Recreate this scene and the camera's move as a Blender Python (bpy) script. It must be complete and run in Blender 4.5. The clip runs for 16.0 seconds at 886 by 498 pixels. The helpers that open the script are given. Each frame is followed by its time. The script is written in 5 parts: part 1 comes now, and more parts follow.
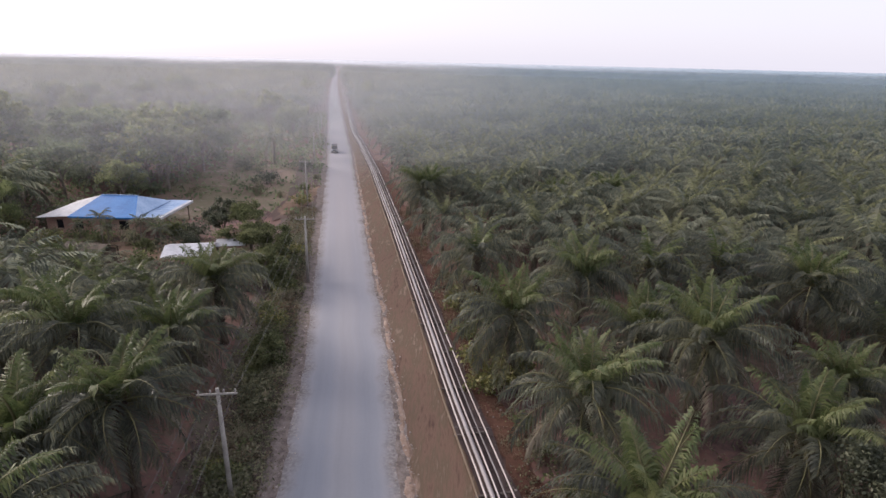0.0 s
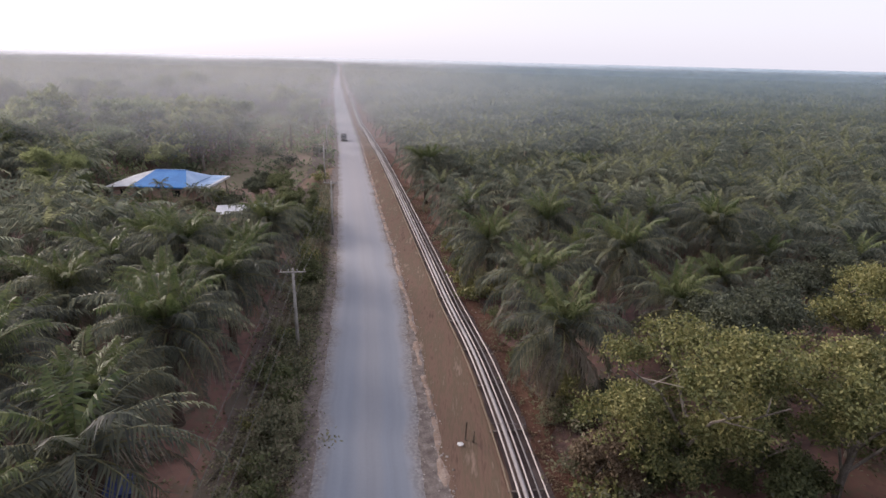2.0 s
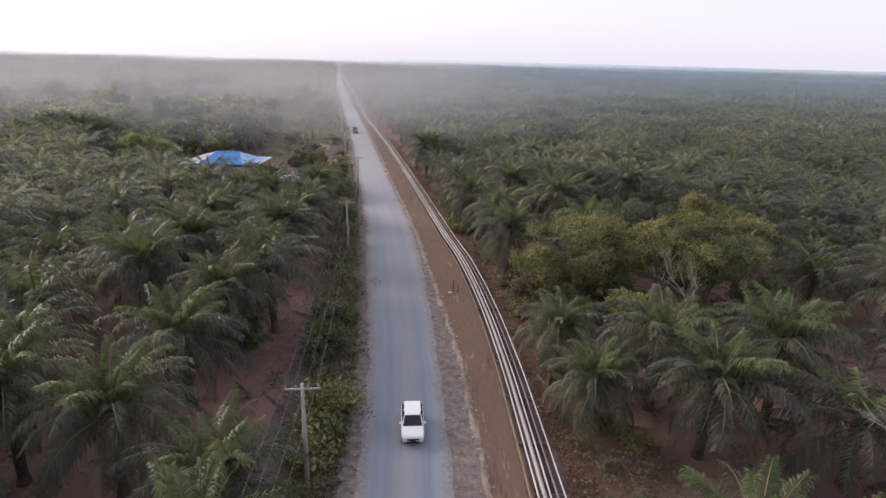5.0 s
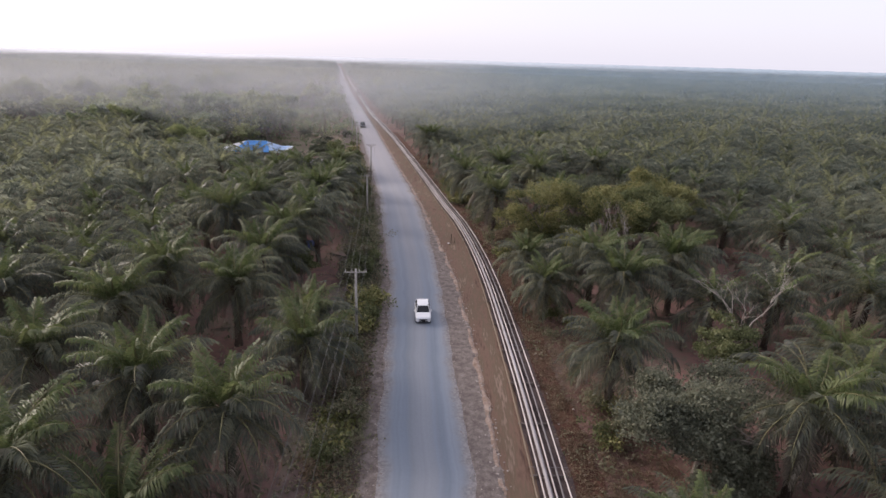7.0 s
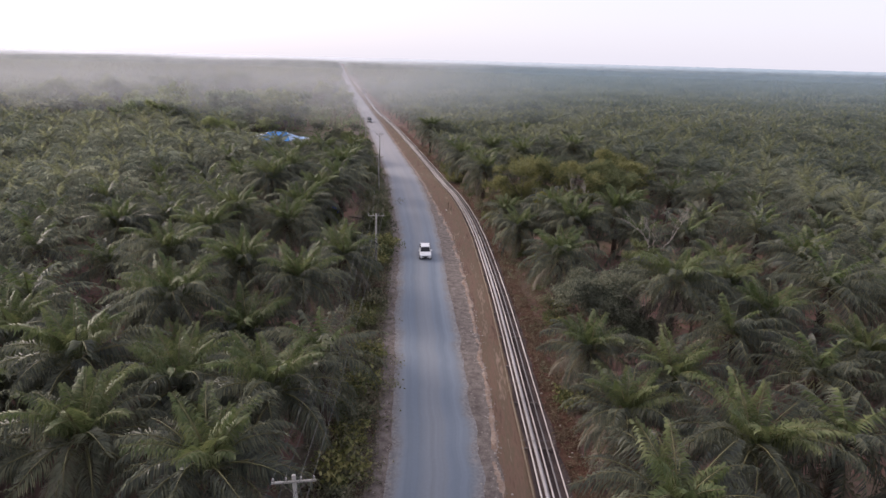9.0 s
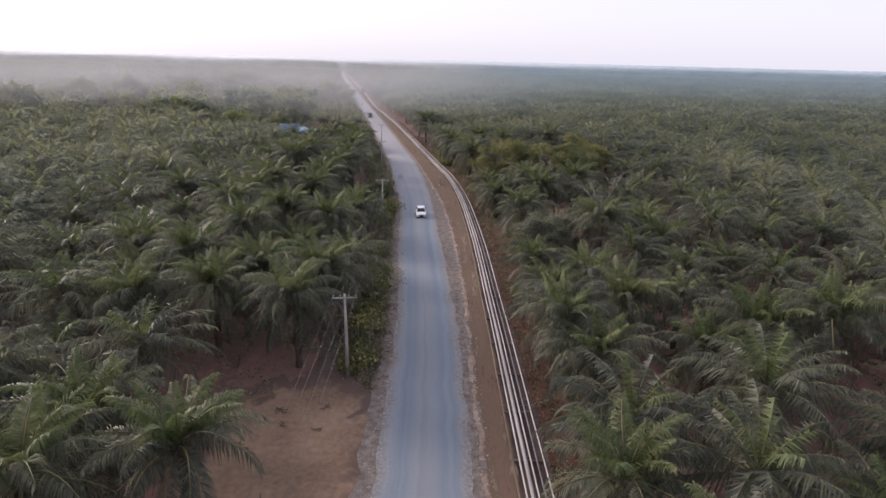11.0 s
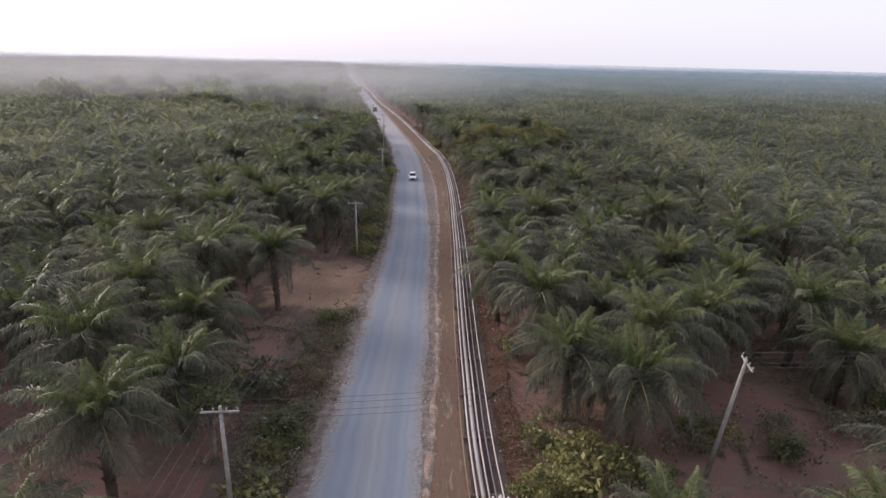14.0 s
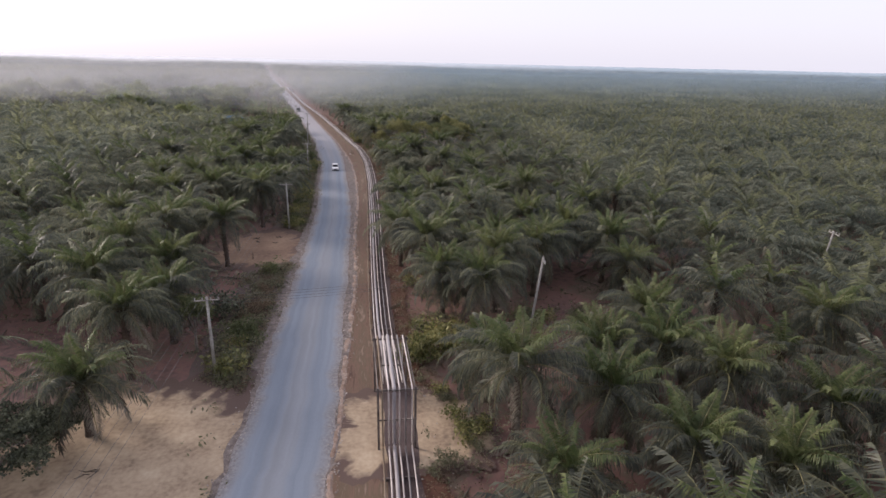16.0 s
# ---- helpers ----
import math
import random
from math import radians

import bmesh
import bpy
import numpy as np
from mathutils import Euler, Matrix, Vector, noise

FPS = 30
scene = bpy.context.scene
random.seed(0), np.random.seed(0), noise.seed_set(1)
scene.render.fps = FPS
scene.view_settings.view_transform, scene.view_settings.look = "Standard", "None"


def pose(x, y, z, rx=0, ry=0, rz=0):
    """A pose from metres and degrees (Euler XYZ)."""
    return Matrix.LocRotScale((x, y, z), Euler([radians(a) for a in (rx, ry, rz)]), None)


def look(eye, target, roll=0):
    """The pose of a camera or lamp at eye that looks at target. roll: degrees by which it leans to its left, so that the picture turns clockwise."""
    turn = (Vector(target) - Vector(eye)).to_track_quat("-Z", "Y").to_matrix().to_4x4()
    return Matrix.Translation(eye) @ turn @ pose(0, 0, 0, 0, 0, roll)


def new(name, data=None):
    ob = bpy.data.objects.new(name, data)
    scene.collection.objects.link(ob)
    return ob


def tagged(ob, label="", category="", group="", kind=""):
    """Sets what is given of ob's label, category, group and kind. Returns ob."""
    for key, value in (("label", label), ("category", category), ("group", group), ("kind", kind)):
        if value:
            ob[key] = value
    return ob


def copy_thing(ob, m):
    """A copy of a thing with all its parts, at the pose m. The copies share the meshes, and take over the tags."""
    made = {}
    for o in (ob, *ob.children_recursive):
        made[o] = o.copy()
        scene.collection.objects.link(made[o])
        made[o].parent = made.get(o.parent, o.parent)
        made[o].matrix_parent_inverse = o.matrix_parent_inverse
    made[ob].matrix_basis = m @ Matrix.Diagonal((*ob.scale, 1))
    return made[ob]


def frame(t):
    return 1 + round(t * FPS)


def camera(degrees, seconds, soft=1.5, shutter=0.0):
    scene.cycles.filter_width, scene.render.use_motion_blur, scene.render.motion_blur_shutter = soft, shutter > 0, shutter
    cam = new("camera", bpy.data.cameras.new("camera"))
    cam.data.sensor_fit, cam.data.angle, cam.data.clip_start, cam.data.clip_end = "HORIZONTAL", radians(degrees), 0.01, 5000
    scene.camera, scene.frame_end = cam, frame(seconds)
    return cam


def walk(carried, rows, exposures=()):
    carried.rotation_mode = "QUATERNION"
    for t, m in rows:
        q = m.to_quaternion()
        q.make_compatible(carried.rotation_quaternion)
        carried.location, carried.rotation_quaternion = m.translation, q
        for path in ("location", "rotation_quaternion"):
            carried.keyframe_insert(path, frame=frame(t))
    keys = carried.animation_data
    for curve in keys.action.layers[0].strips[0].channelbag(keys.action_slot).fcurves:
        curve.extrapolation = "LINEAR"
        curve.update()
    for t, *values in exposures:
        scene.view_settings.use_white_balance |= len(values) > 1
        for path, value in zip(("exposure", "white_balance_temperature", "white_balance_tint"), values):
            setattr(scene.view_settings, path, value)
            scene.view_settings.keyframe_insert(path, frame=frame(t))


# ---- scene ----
cam = camera(78.4, 16.0)
PATH = [
    (0, (-0.282, -1.757, 25.036), (-0.294, 0.132, 24.38), 1.4),
    (0.5, (-0.191, -5.504, 25.027), (-0.202, -3.616, 24.369), 1.4),
    (1, (-0.053, -9.343, 25.013), (-0.061, -7.455, 24.354), 1.4),
    (1.5, (0.11, -13.766, 24.974), (0.101, -11.878, 24.315), 1.4),
    (2, (0.316, -18.676, 24.871), (0.304, -16.789, 24.209), 1.5),
    (2.5, (0.367, -22.916, 24.89), (0.359, -21.029, 24.227), 1.5),
    (3, (0.536, -27.427, 25.131), (0.527, -25.54, 24.468), 1.5),
    (3.5, (0.8, -32.886, 25.37), (0.789, -31.0, 24.705), 1.5),
    (4, (0.804, -37.529, 25.669), (0.798, -35.643, 25.004), 1.5),
    (4.2, (0.804, -39.407, 25.773), (0.799, -37.52, 25.11), 1.5),
    (6.3, (0.825, -60.278, 27.043), (0.823, -58.392, 26.378), 1.6),
    (6.5, (0.833, -62.278, 27.059), (0.833, -60.392, 26.394), 1.6),
    (7, (0.845, -67.21, 27.023), (0.844, -65.324, 26.358), 1.7),
    (7.5, (1.018, -71.872, 27.099), (1.015, -69.986, 26.435), 1.7),
    (8, (1.167, -76.996, 27.074), (1.163, -75.11, 26.409), 1.6),
    (8.5, (1.4, -82.049, 27.071), (1.394, -80.163, 26.406), 1.6),
    (9, (1.634, -86.915, 27.142), (1.627, -85.028, 26.477), 1.6),
    (9.2, (1.744, -88.931, 27.148), (1.737, -87.045, 26.484), 1.6),
    (11.3, (3.151, -111.001, 27.073), (3.155, -109.114, 26.409), 1.5),
    (11.5, (3.376, -112.984, 27.048), (3.381, -111.097, 26.384), 1.5),
    (12, (4.129, -117.852, 26.937), (4.13, -115.964, 26.274), 1.5),
    (12.5, (4.888, -122.782, 26.873), (4.887, -120.894, 26.21), 1.5),
    (13, (5.747, -127.581, 26.861), (5.74, -125.694, 26.2), 1.5),
    (13.5, (6.649, -132.883, 26.794), (6.639, -130.996, 26.133), 1.5),
    (14, (7.486, -137.905, 26.737), (7.468, -136.017, 26.076), 1.5),
    (14.5, (8.308, -142.832, 26.704), (8.299, -140.944, 26.044), 1.5),
    (15, (9.187, -148.052, 26.952), (9.251, -146.165, 26.292), 1.4),
    (15.5, (9.71, -152.977, 27.495), (9.866, -151.094, 26.837), 1.4),
    (16, (10.084, -157.764, 28.046), (10.315, -155.889, 27.39), 1.4),
]
walk(cam, [(t, look(eye, target, roll)) for t, eye, target, roll in PATH], [(0, 0.0, 6250, 17), (16, 0.0, 6250, 17)])

# ---- light ----
SUN_DIR = Vector((-0.80, 0.50, 0.42)).normalized()
world = bpy.data.worlds.new("hazy_sky")
scene.world = world
world.use_nodes = True
wn = world.node_tree
bg = wn.nodes["Background"]
sky = wn.nodes.new("ShaderNodeTexSky")
sky.sky_type = "NISHITA"
sky.sun_disc = False
sky.sun_elevation = math.asin(SUN_DIR.z)
sky.sun_rotation = math.atan2(SUN_DIR.x, SUN_DIR.y)
sky.air_density, sky.dust_density, sky.ozone_density, sky.altitude = 1.0, 3.0, 1.0, 20
bg.inputs[1].default_value = 0.045
# an even white haze veils the sky all round
veil, both_skies = wn.nodes.new("ShaderNodeBackground"), wn.nodes.new("ShaderNodeAddShader")
veil.inputs[0].default_value, veil.inputs[1].default_value = (0.93, 0.912, 0.97, 1), 0.885
wn.links.new(sky.outputs[0], bg.inputs[0])
wn.links.new(bg.outputs[0], both_skies.inputs[0])
wn.links.new(veil.outputs[0], both_skies.inputs[1])
wn.links.new(both_skies.outputs[0], wn.nodes["World Output"].inputs["Surface"])
sun = new("sun", bpy.data.lights.new("sun", "SUN"))
sun.data.energy, sun.data.angle, sun.data.color = 3.7, radians(20), (1.0, 0.88, 0.75)
sun.matrix_world = look(SUN_DIR * 300, (0, 0, 0))

# ---- materials ----


def material(name, ramp, scale=1.0, detail_scale=9.0, rough=0.9, bump=0.3, metal=0.0, translucent=0.0, islands=0.0, objects=0.0, stretch=(1, 1, 1), bump_dist=0.05, gloss=0.3):
    """A surface whose colour wanders through ramp by a broad and a fine noise."""
    m = bpy.data.materials.new(name)
    m.use_nodes = True
    t = m.node_tree
    n, link = t.nodes, t.links.new
    p = n["Principled BSDF"]
    p.inputs["Roughness"].default_value, p.inputs["Metallic"].default_value = rough, metal
    p.inputs["Specular IOR Level"].default_value = gloss
    geo = n.new("ShaderNodeNewGeometry")
    mp = n.new("ShaderNodeMapping")
    mp.inputs["Scale"].default_value = stretch
    link(geo.outputs["Position"], mp.inputs["Vector"])
    a, b = n.new("ShaderNodeTexNoise"), n.new("ShaderNodeTexNoise")
    for tex, s, d in ((a, scale, 3), (b, scale * detail_scale, 4)):
        tex.inputs["Scale"].default_value, tex.inputs["Detail"].default_value = s, d
        link(mp.outputs[0], tex.inputs["Vector"])
    mix = n.new("ShaderNodeMath")
    mix.operation = "MULTIPLY_ADD"
    link(b.outputs["Fac"], mix.inputs[0])
    mix.inputs[1].default_value = 0.6
    off = n.new("ShaderNodeMath")
    off.operation = "MULTIPLY_ADD"
    link(a.outputs["Fac"], off.inputs[0])
    off.inputs[1].default_value, off.inputs[2].default_value = 1.1, -0.35
    link(off.outputs[0], mix.inputs[2])
    last = mix.outputs[0]
    if islands or objects:
        if islands:
            rnd = geo.outputs["Random Per Island"]
        else:
            rnd = n.new("ShaderNodeObjectInfo").outputs["Random"]
        w = n.new("ShaderNodeMath")
        w.operation = "MULTIPLY_ADD"
        link(rnd, w.inputs[0])
        w.inputs[1].default_value = islands or objects
        sub = n.new("ShaderNodeMath")
        sub.operation = "SUBTRACT"
        link(last, sub.inputs[0])
        sub.inputs[1].default_value = (islands or objects) / 2
        link(sub.outputs[0], w.inputs[2])
        last = w.outputs[0]
    r = n.new("ShaderNodeValToRGB")
    el = r.color_ramp.elements
    while len(el) < len(ramp):
        el.new(0.5)
    for k, c in enumerate(ramp):
        el[k].position = 0.22 + 0.56 * k / max(1, len(ramp) - 1)
        el[k].color = (*c, 1)
    link(last, r.inputs[0])
    link(r.outputs[0], p.inputs["Base Color"])
    if bump:
        bn = n.new("ShaderNodeBump")
        bn.inputs["Strength"].default_value, bn.inputs["Distance"].default_value = bump, bump_dist
        link(b.outputs["Fac"], bn.inputs["Height"])
        link(bn.outputs[0], p.inputs["Normal"])
    if translucent:
        tr, ms = n.new("ShaderNodeBsdfTranslucent"), n.new("ShaderNodeMixShader")
        link(r.outputs[0], tr.inputs["Color"])
        ms.inputs[0].default_value = translucent
        link(p.outputs[0], ms.inputs[1])
        link(tr.outputs[0], ms.inputs[2])
        link(ms.outputs[0], n["Material Output"].inputs["Surface"])
    return m


def road_material():
    """Compacted grey gravel with wheel tracks along the road and paler loose edges."""
    m = material("road_gravel", [(0.95, 0.95, 0.95), (1.0, 1.0, 1.0), (1.05, 1.05, 1.05)], 0.12, 40, 0.85, 0.25)
    t = m.node_tree
    n, link = t.nodes, t.links.new
    p = n["Principled BSDF"]
    base = p.inputs["Base Color"].links[0].from_socket
    uv = n.new("ShaderNodeUVMap")
    mp = n.new("ShaderNodeMapping")
    mp.inputs["Scale"].default_value = (1.5, 0.018, 1)
    link(uv.outputs[0], mp.inputs[0])
    tracks = n.new("ShaderNodeTexNoise")
    tracks.inputs["Scale"].default_value, tracks.inputs["Detail"].default_value = 1.0, 3
    link(mp.outputs[0], tracks.inputs["Vector"])
    band = n.new("ShaderNodeMapRange")
    band.inputs[1].default_value, band.inputs[2].default_value = 0.35, 0.68
    band.inputs[3].default_value, band.inputs[4].default_value = 0.92, 1.08
    link(tracks.outputs["Fac"], band.inputs[0])
    # pale worn crown, two darker bluish wheel paths, dusty edges
    part_x, wide, shift = n.new("ShaderNodeSeparateXYZ"), n.new("ShaderNodeMath"), n.new("ShaderNodeMath")
    link(uv.outputs[0], part_x.inputs[0])
    wide.operation, shift.operation = "ABSOLUTE", "MULTIPLY_ADD"
    link(part_x.outputs[0], wide.inputs[0])
    link(tracks.outputs["Fac"], shift.inputs[0])
    shift.inputs[1].default_value = 1.2
    link(wide.outputs[0], shift.inputs[2])
    paths = n.new("ShaderNodeValToRGB")
    stops = paths.color_ramp.elements
    for k in range(4):
        stops.new(0.5)
    for k, (at, c) in enumerate(((0.12, (0.205, 0.220, 0.246)), (0.30, (0.204, 0.222, 0.250)), (0.46, (0.168, 0.196, 0.238)), (0.66, (0.180, 0.208, 0.248)), (0.80, (0.205, 0.222, 0.250)), (0.95, (0.222, 0.226, 0.240)))):
        stops[k].position, stops[k].color = at, (*c, 1)
    fit_u = n.new("ShaderNodeMath")
    fit_u.operation = "DIVIDE"
    link(shift.outputs[0], fit_u.inputs[0])
    fit_u.inputs[1].default_value = 3.9
    link(fit_u.outputs[0], paths.inputs[0])
    worn = n.new("ShaderNodeVectorMath")
    worn.operation = "MULTIPLY"
    link(base, worn.inputs[0])
    link(paths.outputs[0], worn.inputs[1])
    base = worn.outputs[0]
    mul = n.new("ShaderNodeVectorMath")
    mul.operation = "SCALE"
    link(base, mul.inputs[0])
    link(band.outputs[0], mul.inputs["Scale"])
    # the colour turns paler and pinker along the road, from y -20 to 90
    along, dusty, paling = n.new("ShaderNodeSeparateXYZ"), n.new("ShaderNodeMapRange"), n.new("ShaderNodeMix")
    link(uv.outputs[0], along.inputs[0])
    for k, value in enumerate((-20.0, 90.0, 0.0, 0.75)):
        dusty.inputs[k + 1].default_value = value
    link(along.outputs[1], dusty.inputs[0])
    paling.data_type = "RGBA"
    link(dusty.outputs[0], paling.inputs[0])
    link(mul.outputs[0], paling.inputs[6])
    paling.inputs[7].default_value = (0.335, 0.312, 0.318, 1)
    # loose dusty gravel along both edges
    sep = n.new("ShaderNodeSeparateXYZ")
    link(uv.outputs[0], sep.inputs[0])
    ab = n.new("ShaderNodeMath")
    ab.operation = "ABSOLUTE"
    link(sep.outputs[0], ab.inputs[0])
    wob = n.new("ShaderNodeTexNoise")
    wob.inputs["Scale"].default_value, wob.inputs["Detail"].default_value = 0.45, 5
    link(n.new("ShaderNodeNewGeometry").outputs["Position"], wob.inputs["Vector"])
    add = n.new("ShaderNodeMath")
    add.operation = "MULTIPLY_ADD"
    link(wob.outputs["Fac"], add.inputs[0])
    add.inputs[1].default_value = 1.6
    link(ab.outputs[0], add.inputs[2])
    edge = n.new("ShaderNodeMapRange")
    edge.inputs[1].default_value, edge.inputs[2].default_value = 3.0, 4.1
    link(add.outputs[0], edge.inputs[0])
    stones = n.new("ShaderNodeTexNoise")
    stones.inputs["Scale"].default_value, stones.inputs["Detail"].default_value = 5, 4
    link(n.new("ShaderNodeNewGeometry").outputs["Position"], stones.inputs["Vector"])
    er = n.new("ShaderNodeValToRGB")
    er.color_ramp.elements[0].position, er.color_ramp.elements[1].position = 0.36, 0.66
    er.color_ramp.elements[0].color, er.color_ramp.elements[1].color = (0.13, 0.115, 0.11, 1), (0.27, 0.245, 0.235, 1)
    link(stones.outputs["Fac"], er.inputs[0])
    mx = n.new("ShaderNodeMix")
    mx.data_type = "RGBA"
    link(edge.outputs[0], mx.inputs[0])
    link(paling.outputs[2], mx.inputs[6])
    link(er.outputs[0], mx.inputs[7])
    link(mx.outputs[2], p.inputs["Base Color"])
    return m


def veil_material(name, sunny, shady):
    """See-through sheet that imitates far haze: denser to the sunny side, thinning out upwards."""
    m = bpy.data.materials.new(name)
    m.use_nodes = True
    t = m.node_tree
    n, link = t.nodes, t.links.new
    n.remove(n["Principled BSDF"])
    clear, front, back = n.new("ShaderNodeBsdfTransparent"), n.new("ShaderNodeBsdfDiffuse"), n.new("ShaderNodeBsdfTranslucent")
    dust, mix = n.new("ShaderNodeMixShader"), n.new("ShaderNodeMixShader")
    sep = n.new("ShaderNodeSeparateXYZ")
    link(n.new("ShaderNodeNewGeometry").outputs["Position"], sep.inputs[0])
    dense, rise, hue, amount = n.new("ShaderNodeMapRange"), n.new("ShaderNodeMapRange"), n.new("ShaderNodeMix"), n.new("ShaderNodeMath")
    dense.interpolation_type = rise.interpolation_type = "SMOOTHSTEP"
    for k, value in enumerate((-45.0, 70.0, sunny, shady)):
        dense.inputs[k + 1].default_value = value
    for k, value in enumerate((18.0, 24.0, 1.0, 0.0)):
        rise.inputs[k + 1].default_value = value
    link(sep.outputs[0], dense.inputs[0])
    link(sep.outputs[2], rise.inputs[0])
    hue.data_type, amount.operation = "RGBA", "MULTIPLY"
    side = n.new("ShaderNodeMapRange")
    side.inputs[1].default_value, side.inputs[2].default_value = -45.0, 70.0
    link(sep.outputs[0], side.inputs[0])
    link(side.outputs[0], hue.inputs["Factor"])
    # scattered sunlight put into the colour: pale on the left, bluish on the right
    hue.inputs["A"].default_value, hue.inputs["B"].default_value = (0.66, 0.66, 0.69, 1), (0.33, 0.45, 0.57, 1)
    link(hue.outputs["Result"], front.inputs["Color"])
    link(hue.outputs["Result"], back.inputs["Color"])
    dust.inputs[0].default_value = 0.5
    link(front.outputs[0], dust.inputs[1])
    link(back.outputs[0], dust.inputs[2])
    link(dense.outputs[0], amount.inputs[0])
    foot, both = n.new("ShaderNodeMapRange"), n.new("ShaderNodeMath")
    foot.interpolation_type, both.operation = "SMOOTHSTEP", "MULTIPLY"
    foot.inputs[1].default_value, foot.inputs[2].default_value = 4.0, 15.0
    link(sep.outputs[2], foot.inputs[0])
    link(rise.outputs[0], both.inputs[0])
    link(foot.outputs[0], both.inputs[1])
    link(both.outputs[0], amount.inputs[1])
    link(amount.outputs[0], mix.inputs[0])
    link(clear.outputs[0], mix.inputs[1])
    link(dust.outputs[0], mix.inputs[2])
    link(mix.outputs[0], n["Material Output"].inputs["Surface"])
    return m


def crumbling(m, rim, start=0.70):
    """Lets the colour of a patch give way to the soil round it, towards its ragged rim."""
    n, link = m.node_tree.nodes, m.node_tree.links.new
    p = n["Principled BSDF"]
    base = p.inputs["Base Color"].links[0].from_socket
    uv, sep, wob, add, edge, mx = (n.new(k) for k in ("ShaderNodeUVMap", "ShaderNodeSeparateXYZ", "ShaderNodeTexNoise", "ShaderNodeMath", "ShaderNodeMapRange", "ShaderNodeMix"))
    link(uv.outputs[0], sep.inputs[0])
    wob.inputs["Scale"].default_value, wob.inputs["Detail"].default_value = 0.45, 6
    link(n.new("ShaderNodeNewGeometry").outputs["Position"], wob.inputs["Vector"])
    add.operation = "MULTIPLY_ADD"
    link(wob.outputs["Fac"], add.inputs[0])
    add.inputs[1].default_value = 0.7
    link(sep.outputs[0], add.inputs[2])
    edge.inputs[1].default_value, edge.inputs[2].default_value = start + 0.35, 1.18
    link(add.outputs[0], edge.inputs[0])
    mx.data_type = "RGBA"
    link(edge.outputs[0], mx.inputs[0])
    link(base, mx.inputs["A"])
    mx.inputs["B"].default_value = (*rim, 1)
    link(mx.outputs["Result"], p.inputs["Base Color"])
    return m


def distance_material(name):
    """The far plantation: olive canopy with distance haze mixed into its colour, whiter to the sunny side, bluer to the
    other.
    """
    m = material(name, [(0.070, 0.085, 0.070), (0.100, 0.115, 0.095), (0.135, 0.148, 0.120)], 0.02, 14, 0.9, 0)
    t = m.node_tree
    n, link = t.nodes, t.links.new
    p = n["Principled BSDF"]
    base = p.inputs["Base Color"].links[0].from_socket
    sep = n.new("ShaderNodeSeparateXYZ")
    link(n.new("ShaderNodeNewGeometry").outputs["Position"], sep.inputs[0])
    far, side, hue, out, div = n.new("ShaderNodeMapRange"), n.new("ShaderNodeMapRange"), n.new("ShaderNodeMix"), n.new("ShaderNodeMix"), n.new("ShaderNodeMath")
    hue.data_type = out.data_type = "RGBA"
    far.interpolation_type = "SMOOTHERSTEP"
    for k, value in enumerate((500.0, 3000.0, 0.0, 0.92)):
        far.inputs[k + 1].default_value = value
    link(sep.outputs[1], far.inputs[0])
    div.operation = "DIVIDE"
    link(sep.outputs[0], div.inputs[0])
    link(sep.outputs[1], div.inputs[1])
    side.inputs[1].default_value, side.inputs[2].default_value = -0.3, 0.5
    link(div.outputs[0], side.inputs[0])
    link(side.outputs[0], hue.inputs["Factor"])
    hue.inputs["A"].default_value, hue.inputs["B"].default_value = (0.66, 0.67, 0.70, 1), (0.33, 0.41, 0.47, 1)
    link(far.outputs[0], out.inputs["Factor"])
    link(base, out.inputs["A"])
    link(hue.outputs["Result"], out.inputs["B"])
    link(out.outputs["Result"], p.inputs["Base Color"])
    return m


M_SOIL = material("plantation_soil", [(0.078, 0.050, 0.047), (0.130, 0.081, 0.072), (0.178, 0.100, 0.084), (0.132, 0.102, 0.076), (0.212, 0.142, 0.118)], 0.11, 14, 0.95, 0.5)
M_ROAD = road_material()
M_VERGE = material("dry_grass_verge", [(0.082, 0.050, 0.038), (0.152, 0.096, 0.070), (0.118, 0.086, 0.058), (0.235, 0.165, 0.130)], 0.9, 7, 0.95, 0.7, stretch=(1, 0.16, 1))
# dark earth, made darker with the shadow of the pipes in its colour
M_BED = material("shadowed_dark_earth", [(0.050, 0.036, 0.036), (0.080, 0.058, 0.055), (0.115, 0.086, 0.080)], 0.5, 10, 0.9, 0.5)
M_GRAVELEDGE = material("brown_loose_gravel", [(0.092, 0.074, 0.066), (0.155, 0.128, 0.115), (0.225, 0.192, 0.176)], 1.6, 5, 0.95, 0.6)
M_RIDGE = material("crumbled_clay", [(0.17, 0.11, 0.08), (0.26, 0.19, 0.15), (0.36, 0.29, 0.24)], 0.9, 7, 0.95, 0.5)
M_SAND = crumbling(material("yellow_sand", [(0.170, 0.124, 0.090), (0.290, 0.218, 0.150), (0.370, 0.286, 0.198), (0.440, 0.352, 0.250)], 0.30, 9, 0.95, 0.5), (0.105, 0.072, 0.060))
M_REDSOIL = material("red_clay", [(0.058, 0.026, 0.018), (0.094, 0.045, 0.030), (0.125, 0.069, 0.046)], 0.3, 10, 0.95, 0.5)
M_SHOULDER = material("weedy_dust", [(0.070, 0.052, 0.049), (0.112, 0.080, 0.074), (0.098, 0.086, 0.064), (0.150, 0.108, 0.094)], 0.3, 10, 0.95, 0.5)
M_CLAY = crumbling(material("trodden_brown_clay", [(0.12, 0.078, 0.056), (0.19, 0.126, 0.088), (0.26, 0.18, 0.125)], 0.2, 12, 0.95, 0.5), (0.100, 0.068, 0.056))
